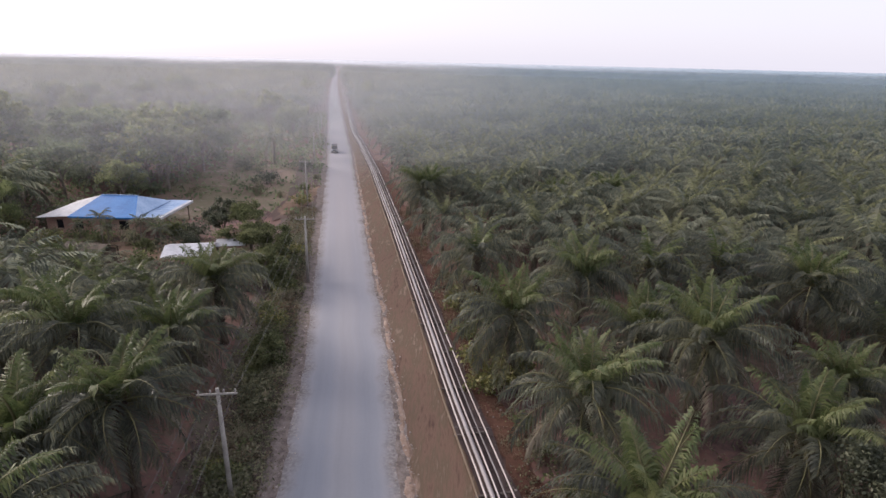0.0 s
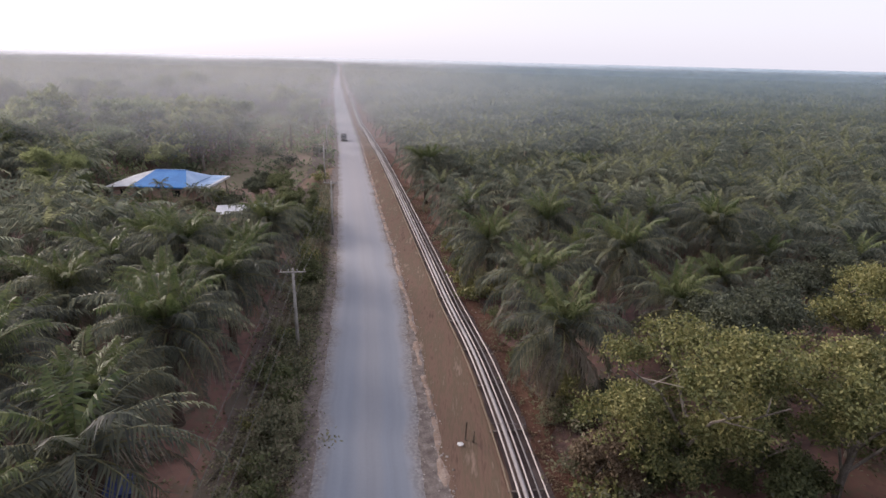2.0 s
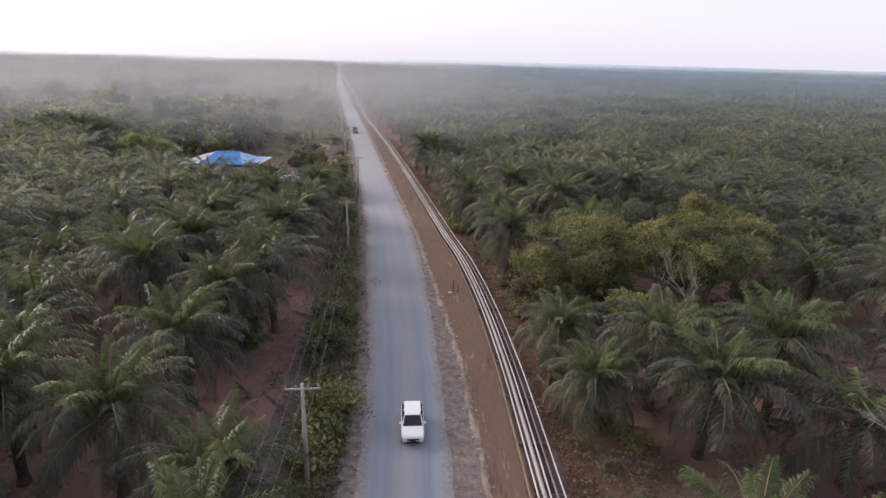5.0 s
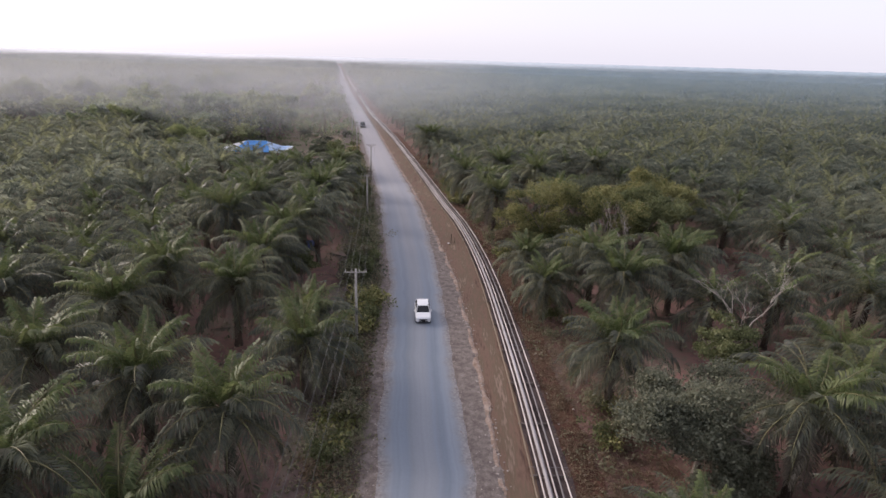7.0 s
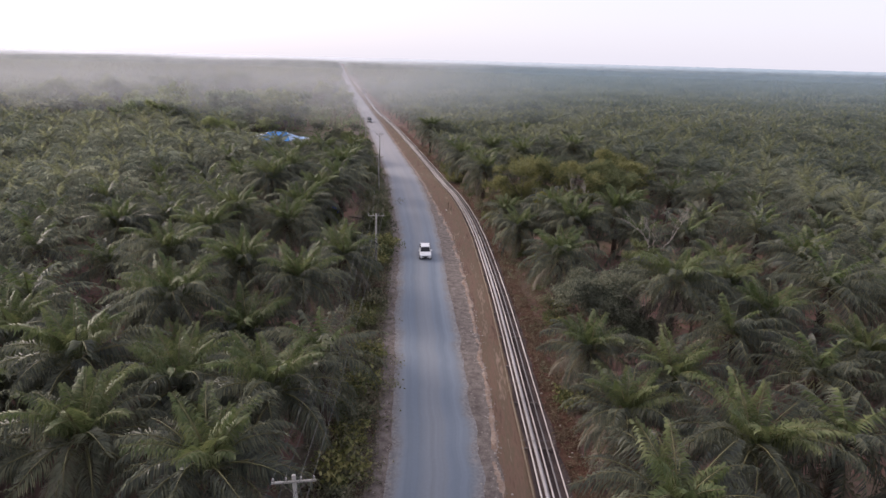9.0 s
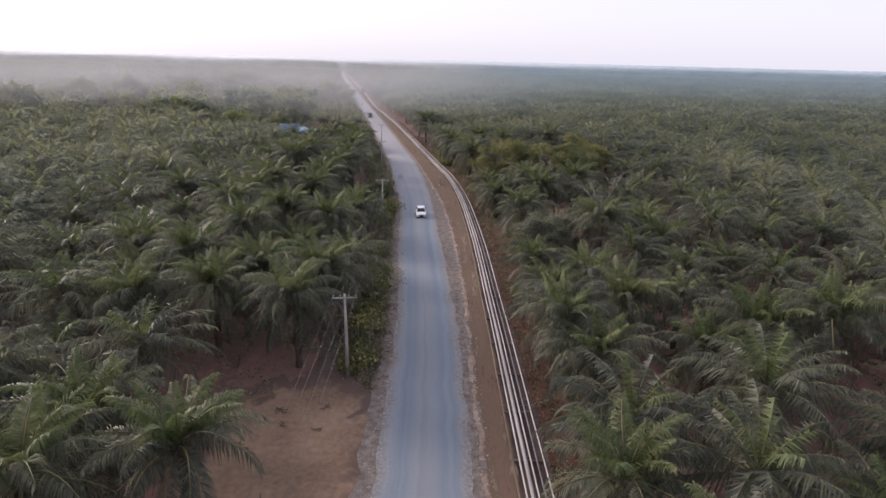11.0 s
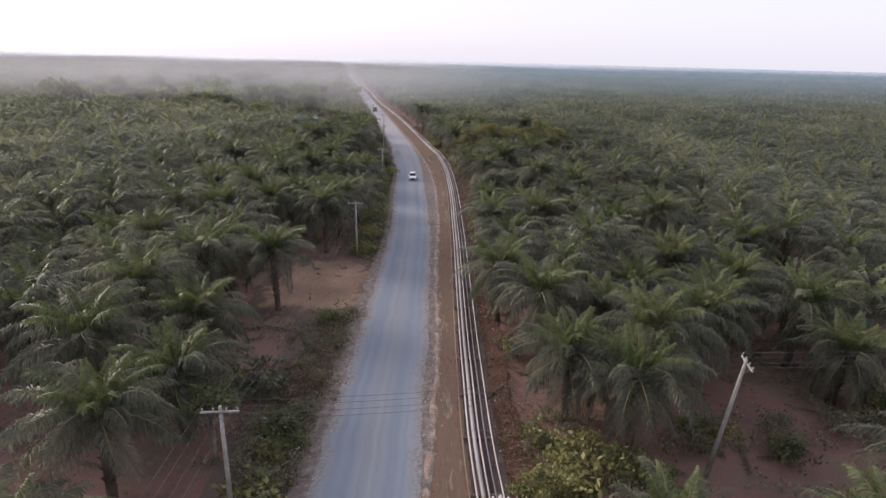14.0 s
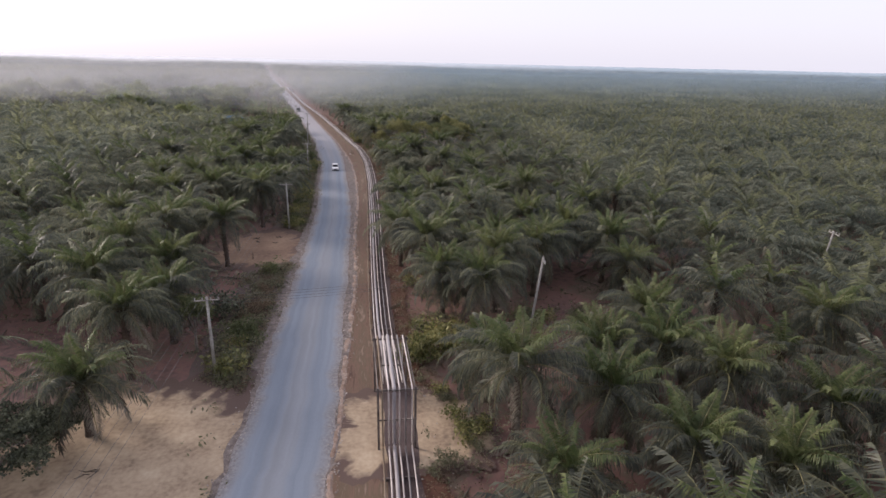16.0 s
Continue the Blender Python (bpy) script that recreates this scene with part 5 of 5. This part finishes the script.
def power_pole(x, y, height=8.1, turn=0.0, lean=(0.0, 0.0)):
    base = new("power_pole")
    base.matrix_basis = pose(x, y, 0, lean[0], lean[1], turn)
    tagged(base, "pale weathered utility pole with one wooden crossarm", "utility pole", "power line poles")
    part("shaft", Shape().tube([(0, 0, -0.3), (0, 0, height * 0.5), (0, 0, height)], [0.17, 0.14, 0.10], 10), M_POLE, base, smooth=True)
    part("crossarm", Shape().box(-1.05, -0.15, height - 0.33, 1.05, -0.065, height - 0.235), M_POLE, base)
    for s in (-1, 1):
        part("brace", Shape().tube([(s * 0.08, -0.11, height - 0.95), (s * 0.62, -0.11, height - 0.34)], 0.025, 4), M_STEEL, base)
    for u in (-0.95, -0.35, 0.35, 0.95):
        part("insulator", Shape().tube([(u, -0.11, height - 0.22), (u, -0.11, height - 0.13), (u, -0.11, height - 0.06), (u, -0.11, height)], [0.03, 0.055, 0.055, 0.03], 7), M_CERAMIC, base)
    return base


LINE = [(-5.6, -160.0), (-5.1, -112.4), (-5.3, -66.0), (-7.4, -20.0), (-12.4, 23.2), (-16.4, 57.0), (-25.2, 92.0), (-33.0, 130.0), (-40.6, 168.0), (-47.0, 200.0), (-55.5, 240.0), (-63.5, 280.0)]
for k, (x, y) in enumerate(LINE):
    power_pole(x, y, 8.1, 8, (0.6 * (k % 3 - 1), 0.8 * (k % 2)))
BRANCH = [(-5.1, -112.4), (26.6, -107.4), (65.7, -99.8)]
for k, (x, y) in enumerate(BRANCH[1:]):
    power_pole(x - 0.9, y, 9.3, 80, (5.5, 1.0))


def wire_span(p, q, turn_p, turn_q, sag):
    for u in (-0.95, -0.35, 0.35, 0.95):
        a = Vector((p[0] + u * math.cos(turn_p), p[1] + u * math.sin(turn_p), p[2]))
        b = Vector((q[0] + u * math.cos(turn_q), q[1] + u * math.sin(turn_q), q[2]))
        pts = [a.lerp(b, t / 12) - Vector((0, 0, sag * 4 * (t / 12) * (1 - t / 12))) for t in range(13)]
        ob = part("overhead_wire", Shape().tube(pts, 0.012, 4), M_WIRE)
        tagged(ob, "thin sagging wire strung between utility poles", "wire", "power line wires")


for p, q in zip(LINE, LINE[1:]):
    wire_span((*p, 8.05), (*q, 8.05), 0.14, 0.14, 0.9)
wire_span((*BRANCH[0], 7.9), (*BRANCH[1], 9.2), 1.4, 1.4, 0.8)
wire_span((*BRANCH[1], 9.2), (*BRANCH[2], 9.2), 1.4, 1.4, 0.8)

# ---- house and sheds ----


def slab(s, pts, t=0.06, slot=0):
    """A sheet of thickness t under the polygon pts."""
    n = len(pts)
    low = [(p[0], p[1], p[2] - t) for p in pts]
    s.add(list(pts) + low, [tuple(range(n)), tuple(range(2 * n - 1, n - 1, -1))] + [(k, n + k, n + (k + 1) % n, (k + 1) % n) for k in range(n)], slot)
    return s


def sheet_ribs(s, a, b, c, d, count, r=0.035):
    """Raised seams from edge a-b up to edge c-d."""
    a, b, c, d = (Vector(p) for p in (a, b, c, d))
    for k in range(count + 1):
        u = k / count
        s.tube([a.lerp(b, u) + Vector((0, 0, 0.02)), c.lerp(d, u) + Vector((0, 0, 0.02))], r, 4)
    return s


house = new("house")
tagged(house, "single-storey salmon house with blue and whitish sheet roof", "house")
HX0, HX1, HY0, HY1, HW = -57.6, -44.9, 72.2, 80.8, 3.1
w = Shape()
T_ = 0.18
OPEN = [(-56.2, -55.2, 1.0, 2.3), (-53.6, -52.4, 1.0, 2.3), (-49.3, -48.3, 0.0, 2.15), (-47.2, -45.8, 1.0, 2.3)]
xs = [HX0]
for a, b, z0, z1 in OPEN:
    w.box(xs[-1], HY0, -0.1, a, HY0 + T_, HW)
    w.box(a, HY0, z1, b, HY0 + T_, HW)
    if z0 > 0:
        w.box(a, HY0, -0.1, b, HY0 + T_, z0)
    xs.append(b)
w.box(xs[-1], HY0, -0.1, HX1, HY0 + T_, HW)
w.box(HX0, HY1 - T_, -0.1, HX1, HY1, HW)
w.box(HX0, HY0 + T_, -0.1, HX0 + T_, HY1 - T_, HW)
w.box(HX1 - T_, HY0 + T_, -0.1, HX1, HY1 - T_, HW)
part("wall", w, M_WALL, house)
for k, (a, b, z0, z1) in enumerate(OPEN):
    if z0 > 0:
        win = part("window", Shape().box(a + 0.07, HY0 + 0.08, z0 + 0.07, b - 0.07, HY0 + 0.11, z1 - 0.07), M_DARKGLASS, house, "dark window pane")
        fr = Shape()
        fr.box(a, HY0 + 0.05, z0, a + 0.07, HY0 + 0.14, z1).box(b - 0.07, HY0 + 0.05, z0, b, HY0 + 0.14, z1).box(a + 0.07, HY0 + 0.05, z0, b - 0.07, HY0 + 0.14, z0 + 0.07).box(a + 0.07, HY0 + 0.05, z1 - 0.07, b - 0.07, HY0 + 0.14, z1)
        part("frame", fr, M_TIMBER, win)
        part("sill", Shape().box(a - 0.1, HY0 - 0.09, z0 - 0.08, b + 0.1, HY0 - 0.003, z0), M_WALL, win)
    else:
        part("door", Shape().box(a + 0.04, HY0 + 0.07, 0.02, b - 0.04, HY0 + 0.12, z1 - 0.03), M_TIMBER, house, "dark timber door")
RX0, RX1, RZ, EZ = -51.8, -46.4, 4.95, 3.05
EX0, EX1, EY0, EY1 = -53.8, -44.2, 71.4, 81.6
RY = 76.6
roof = Shape()
slab(roof, [(EX0, EY0, EZ), (EX1, EY0, EZ), (RX1, RY, RZ), (RX0, RY, RZ)])
slab(roof, [(EX1, EY1, EZ), (EX0, EY1, EZ), (RX0, RY, RZ), (RX1, RY, RZ)])
part("ridge_cap", Shape().tube([(RX0, RY, RZ + 0.03), (RX1, RY, RZ + 0.03)], 0.09, 6), M_PALEBLUE, house)
part("fascia", Shape().box(EX0, EY0 - 0.06, EZ - 0.22, EX1, EY0 - 0.005, EZ - 0.02), M_BLUE, house)
part("roof", roof, M_BLUE, house, "bright blue sheet metal roof")
lroof = Shape()
slab(lroof, [(-58.3, EY0 - 0.2, EZ - 0.25), (EX0, EY0, EZ + 0.01), (RX0, RY, RZ - 0.01), (-56.6, RY + 1.5, EZ + 0.5)])
slab(lroof, [(-58.3, EY0 - 0.2, EZ - 0.25), (-56.6, RY + 1.5, EZ + 0.5), (RX0, RY, RZ - 0.01), (EX0, EY1, EZ), (-58.3, EY1, EZ - 0.25)])
part("side_roof", lroof, M_ZINC, house, "whitish zinc sheet roof")
rroof = Shape()
slab(rroof, [(EX1, EY0, EZ), (EX1, EY1, EZ), (RX1, RY, RZ)])
part("hip_roof", rroof, M_PALEBLUE, house, "pale sunlit blue sheet roof")
proof = Shape()
slab(proof, [(EX1 - 1.0, EY0 + 0.2, EZ - 0.15), (-41.7, EY0 + 1.2, EZ - 0.30), (-41.3, EY1 + 1.0, EZ - 0.22), (EX1 - 0.6, EY1 + 0.6, EZ - 0.1)])
sheet_ribs(proof, (EX1 - 1.0, EY0 + 0.2, EZ - 0.15), (EX1 - 0.6, EY1 + 0.6, EZ - 0.1), (-41.7, EY0 + 1.2, EZ - 0.30), (-41.3, EY1 + 1.0, EZ - 0.22), 9)
part("porch_roof", proof, M_PALEBLUE, house, "pale blue porch roof with white edge")
part("porch_edge", Shape().box(-41.65, EY0 + 1.1, EZ - 0.5, -41.1, EY1 + 1.0, EZ - 0.17), M_ZINC, house, "whitish roof edging")
for px_, py_ in ((-41.9, 73.2), (-41.7, 81.8)):
    part("post", Shape().box(px_ - 0.07, py_ - 0.07, -0.1, px_ + 0.07, py_ + 0.07, EZ - 0.42), M_TIMBER, house)


def shed(name, x0, y0, x1, y1, z, rise, mat, label, walls=None, turn=0.0):
    base = new(name)
    tagged(base, label, "shed")
    cx, cy = (x0 + x1) / 2, (y0 + y1) / 2
    base.matrix_basis = pose(cx, cy, 0, 0, 0, turn)
    hx, hy = (x1 - x0) / 2, (y1 - y0) / 2
    s = Shape()
    slab(s, [(-hx, -hy, z), (hx, -hy, z), (hx, 0, z + rise), (-hx, 0, z + rise)])
    slab(s, [(-hx, 0, z + rise), (hx, 0, z + rise), (hx, hy, z), (-hx, hy, z)])
    part("roof", s, mat, base)
    for px_ in (-hx + 0.3, hx - 0.3):
        for py_ in (-hy + 0.25, hy - 0.25):
            part("post", Shape().box(px_ - 0.06, py_ - 0.06, -0.1, px_ + 0.06, py_ + 0.06, z + 0.05), M_TIMBER, base)
    if walls:
        part("wall", Shape().box(-hx + 0.4, -hy + 0.4, -0.1, hx - 0.4, hy - 0.4, z - 0.1), walls, base)
    return base


shed("open_shed", -34.0, 57.4, -28.4, 62.4, 2.7, 0.7, M_ZINC, "open shed with a whitish zinc roof beside the house", None, 12)
shed("small_shed", -29.2, 61.6, -25.6, 64.6, 2.7, 0.45, M_ZINC, "small shed with a weathered zinc roof", M_WALL, 12)
shed("timber_hut", -46.5, 58.0, -41.0, 62.0, 2.3, 0.9, M_TIMBER, "dark timber hut with a brown roof among palms", M_TIMBER, -8)

AREC_TRUNK = mesh_of("trunk", Shape().tube([(0, 0, -0.1), (0.05, 0, 2.2), (0.12, 0.04, 4.6)], [0.11, 0.085, 0.07], 7), M_BARK)
for k, (x, y, h) in enumerate(((-46.2, 66.5, 1.0), (-44.4, 65.0, 0.8), (-41.2, 66.8, 0.85), (-40.4, 69.2, 0.75), (-38.6, 66.0, 0.8), (-49.8, 67.5, 0.7), (-36.5, 63.0, 0.9))):
    q = random.Random(700 + k)
    base = new("areca_palm")
    base.matrix_basis = pose(x, y, 0, q.uniform(-3, 3), q.uniform(-3, 3), q.uniform(0, 360)) @ Matrix.Scale(h, 4)
    tagged(base, "slender palm with a thin stem in the house yard", "palm tree", "yard palms")
    new("trunk", AREC_TRUNK).parent = base
    for j in range(13):
        f = new("frond", FROND_MESHES[min(6, 1 + j // 2)])
        f.parent = base
        z = q.uniform(0.30, 0.42)
        f.matrix_basis = pose(0.12, 0.04, 4.55, 0, 0, j * 137.5) @ Matrix.Scale(z, 4)
for k, (x, y, r, z, leaf) in enumerate(((-37.6, 68.6, 1.5, 2.6, "green"), (-39.0, 63.8, 1.2, 1.8, "green"), (-34.5, 66.6, 1.3, 1.6, "dark"), (-48.5, 64.0, 1.3, 1.4, "green"), (-53.0, 66.0, 1.5, 1.6, "yellow"))):
    broadleaf(x, y, r, z, leaf, 600 + k, 1.2, 0.24, 30)

# blue tarpaulin shelter among the palms
tarp = new("tarpaulin_shelter")
tarp.matrix_basis = pose(-17.8, 5.6, 0, 0, 0, 14) @ Matrix.Scale(0.85, 4)
tagged(tarp, "small blue tarpaulin shelter on thin wooden posts", "shelter")
s = Shape()
slab(s, [(-0.9, -0.7, 1.75), (0.9, -0.7, 1.7), (0.9, 0.7, 2.2), (-0.9, 0.7, 2.25)], 0.03)
slab(s, [(-0.9, -0.72, 0.95), (0.9, -0.72, 0.9), (0.9, -0.7, 1.72), (-0.9, -0.7, 1.77)], 0.03)
part("tarpaulin", s, M_TARP, tarp)
for px_, py_ in ((-0.85, -0.65), (0.85, -0.65), (-0.85, 0.65), (0.85, 0.65)):
    part("post", Shape().tube([(px_, py_, -0.1), (px_, py_, 1.7 + 0.35 * (py_ > 0))], 0.04, 6), M_TIMBER, tarp)

# ---- small things along the road ----


def marker_post(x, y, h, label):
    ob = part("marker_post", Shape().tube([(0, 0, -0.2), (0.02, 0, h * 0.5), (0.05, 0.02, h)], [0.07, 0.065, 0.055], 7), M_TIMBER, at=pose(x, y, 0))
    return tagged(ob, label, "post")


marker_post(2.0, 12.4, 1.5, "weathered wooden post on the dry verge")
marker_post(2.55, 12.2, 0.9, "short wooden post on the dry verge")
marker_post(-8.3, -80.8, 0.9, "dark wooden stake in the sandy clearing")
SCRAPS = [(1.65, 11.9, 0.30)] + [(-6.0 + rnd.gauss(0, 0.45) + 0.09 * k, -103.6 + rnd.gauss(0, 1.1) - 0.08 * k, rnd.uniform(0.10, 0.28)) for k in range(26)]
for k, (x, y, r) in enumerate(SCRAPS):
    q = random.Random(k)
    s = Shape().add([(q.uniform(0.6, 1) * r * math.cos(a), q.uniform(0.6, 1) * r * math.sin(a), 0.06 + q.uniform(0, 0.1)) for a in (0, 1.1, 2.3, 3.4, 4.6, 5.5)] + [(0, 0, 0.2)] + [(0, 0, 0.02)], [(i, (i + 1) % 6, 6) for i in range(6)] + [((i + 1) % 6, i, 7) for i in range(6)])
    tagged(part("litter", s, M_LITTER, at=pose(x, y, 0)), "crumpled pale scrap lying on the ground", "litter", "scraps of litter")
for k, (x, y, r) in enumerate(((-10.5, -124.2, 0.42), (-9.0, -73.0, 0.3), (-6.5, -70.6, 0.35), (-6.3, -73.5, 0.28), (-9.8, -71.2, 0.4), (-10.6, -83.0, 0.3), (-3.0, -83.4, 0.5))):
    q = random.Random(50 + k)
    s = Shape()
    for j in range(9):
        a = q.uniform(0, 6.28)
        d = Vector((math.cos(a), math.sin(a), q.uniform(0.05, 0.4)))
        c = Vector((q.uniform(-r, r), q.uniform(-r, r), 0.03))
        s.tube([c, c + d * r * q.uniform(0.8, 1.8)], [0.05, 0.02], 4)
    tagged(part("brush_heap", s, M_TIMBER, at=pose(x, y, 0)), "small heap of dark dead twigs on sand", "brush heap", "heaps of twigs")

# ---- vehicles ----


def loft(shape, sections, slot=0):
    """Skin through sections of equal point counts, closed at both ends."""
    n = len(sections[0])
    v = [p for s in sections for p in s]
    f = []
    for k in range(len(sections) - 1):
        for i in range(n):
            j = (i + 1) % n
            f.append((k * n + i, k * n + j, (k + 1) * n + j, (k + 1) * n + i))
    f.append(tuple(range(n))[::-1])
    f.append(tuple(range((len(sections) - 1) * n, len(sections) * n)))
    return shape.add(v, f, slot)


def ring(y, hw, z0, z1, r, top=None):
    """A rounded cross-section; top: half width at the upper edge."""
    t = hw if top is None else top
    return [(-hw + r, y, z0), (hw - r, y, z0), (hw, y, z0 + r), (hw, y, (z0 + z1) / 2), (t, y, z1 - r), (t - r, y, z1), (-t + r, y, z1), (-t, y, z1 - r), (-hw, y, (z0 + z1) / 2), (-hw, y, z0 + r)]


def wheel(parent, x, y, r, w):
    side = 1 if x > 0 else -1
    t = part("wheel", Shape().tube([(x - w / 2, y, r), (x - w / 2 + 0.03, y, r), (x + w / 2 - 0.03, y, r), (x + w / 2, y, r)], [r * 0.9, r, r, r * 0.9], 20), M_RUBBER, parent, "black rubber tyre")
    part("rim", Shape().tube([(x + side * (w / 2 - 0.01), y, r), (x + side * (w / 2 + 0.012), y, r)], [r * 0.62, r * 0.55], 14), M_ALLOY, t)


def small_car(x, y, turn):
    car = new("car")
    tagged(car, "white compact hatchback driving on the gravel road", "car")
    car.matrix_basis = pose(x, y, 0.15, 0, 0, turn)
    b = Shape()
    loft(b, [ring(-1.86, 0.66, 0.34, 0.66, 0.08), ring(-1.78, 0.76, 0.24, 0.78, 0.10), ring(-1.45, 0.82, 0.22, 0.86, 0.10), ring(-0.78, 0.83, 0.22, 0.97, 0.10), ring(0.6, 0.83, 0.22, 1.0, 0.09), ring(1.55, 0.82, 0.22, 1.0, 0.09), ring(1.80, 0.78, 0.28, 0.96, 0.10), ring(1.86, 0.70, 0.36, 0.85, 0.08)])
    part("body", b, M_CARPAINT, car, smooth=False)
    g = Shape()
    loft(g, [ring(-0.86, 0.72, 0.90, 0.98, 0.02, 0.70), ring(-0.22, 0.76, 0.93, 1.48, 0.04, 0.58), ring(0.3, 0.77, 0.93, 1.53, 0.04, 0.60), ring(1.3, 0.77, 0.93, 1.50, 0.04, 0.58), ring(1.74, 0.72, 0.93, 1.05, 0.03, 0.66)])
    part("window_band", g, M_DARKGLASS, car, "dark tinted glass")
    r = Shape()
    loft(r, [ring(-0.28, 0.56, 1.455, 1.50, 0.015), ring(0.2, 0.615, 1.47, 1.575, 0.03), ring(1.0, 0.615, 1.47, 1.565, 0.03), ring(1.40, 0.58, 1.43, 1.50, 0.02)])
    part("roof", r, M_CARPAINT, car)
    for s in (-1, 1):
        part("pillar", Shape().tube([(s * 0.73, -0.84, 0.97), (s * 0.59, -0.22, 1.50)], 0.04, 5), M_CARPAINT, car)
        part("rear_pillar", Shape().tube([(s * 0.71, 1.70, 1.0), (s * 0.60, 1.30, 1.51)], 0.07, 5), M_CARPAINT, car)
        part("middle_pillar", Shape().tube([(s * 0.785, 0.35, 0.97), (s * 0.62, 0.35, 1.52)], 0.035, 5), M_CARPAINT, car)
        lamp = Shape()
        loft(lamp, [ring(-1.82, 0.10, 0.62, 0.74, 0.02), ring(-1.66, 0.13, 0.62, 0.83, 0.03)])
        part("headlight", lamp, M_LAMP, car, "clear headlamp", at=pose(s * 0.60, -0.02, 0))
        part("tail_lamp", Shape().box(s * 0.70 - 0.06, 1.78, 0.65, s * 0.70 + 0.06, 1.86, 0.95), M_TAIL, car, "red tail lamp")
        mirror = Shape()
        loft(mirror, [ring(-0.66, 0.07, 0.98, 1.08, 0.02), ring(-0.54, 0.09, 0.96, 1.11, 0.03)])
        part("mirror", mirror, M_CARPAINT, car, at=pose(s * 0.90, 0, 0))
        for wy in (-1.18, 1.18):
            wheel(car, s * 0.74, wy, 0.29, 0.19)
            part("wheel_arch", Shape().tube([(s * 0.70, wy, 0.30), (s * 0.836, wy, 0.30)], [0.36, 0.35], 18), M_TRIM, car)
    part("grille", Shape().box(-0.42, -1.90, 0.50, 0.42, -1.84, 0.62), M_TRIM, car, "black grille")
    part("air_intake", Shape().box(-0.50, -1.885, 0.27, 0.50, -1.80, 0.40), M_TRIM, car, "black air intake")
    part("number_plate", Shape().box(-0.21, -1.925, 0.41, 0.21, -1.90, 0.50), M_TRIM, car, "plain dark plate")
    part("wiper", Shape().tube([(-0.1, -0.83, 1.0), (0.45, -0.60, 1.19)], 0.012, 4), M_TRIM, car)
    return car


def pickup(x, y, turn):
    t = new("pickup_truck")
    tagged(t, "dark dusty pickup truck with covered bed on the road", "truck")
    t.matrix_basis = pose(x, y, 0.15, 0, 0, turn)
    b = Shape()
    loft(b, [ring(-2.4, 0.80, 0.45, 0.95, 0.08), ring(-2.2, 0.90, 0.40, 1.05, 0.10), ring(-1.2, 0.92, 0.40, 1.12, 0.10), ring(2.3, 0.92, 0.45, 1.12, 0.08), ring(2.45, 0.88, 0.5, 1.08, 0.08)])
    part("body", b, M_TRUCKPAINT, t)
    c = Shape()
    loft(c, [ring(-1.3, 0.82, 1.05, 1.15, 0.03, 0.80), ring(-0.7, 0.84, 1.05, 1.72, 0.06, 0.68), ring(0.45, 0.84, 1.05, 1.74, 0.06, 0.70), ring(0.55, 0.84, 1.05, 1.62, 0.06, 0.70)])
    part("cab", c, M_DARKGLASS, t, "dark glazed cab")
    part("cab_roof", Shape().box(-0.68, -0.66, 1.73, 0.68, 0.46, 1.79, taper=0.04), M_TRUCKPAINT, t)
    part("cover", Shape().box(-0.88, 0.62, 1.13, 0.88, 2.38, 1.95, taper=0.05), M_TRIM, t, "black canvas bed cover")
    for s in (-1, 1):
        part("headlight", Shape().box(s * 0.66 - 0.14, -2.42, 0.75, s * 0.66 + 0.14, -2.30, 0.92), M_LAMP, t)
        part("tail_lamp", Shape().box(s * 0.82 - 0.06, 2.42, 0.7, s * 0.82 + 0.06, 2.48, 1.0), M_TAIL, t)
        for wy in (-1.55, 1.5):
            wheel(t, s * 0.80, wy, 0.37, 0.24)
    part("bumper", Shape().box(-0.85, -2.50, 0.45, 0.85, -2.38, 0.66), M_TRIM, t)
    return t


small_car(-1.2, -13.5, 5)
pickup(-32.2, 150.0, 12)
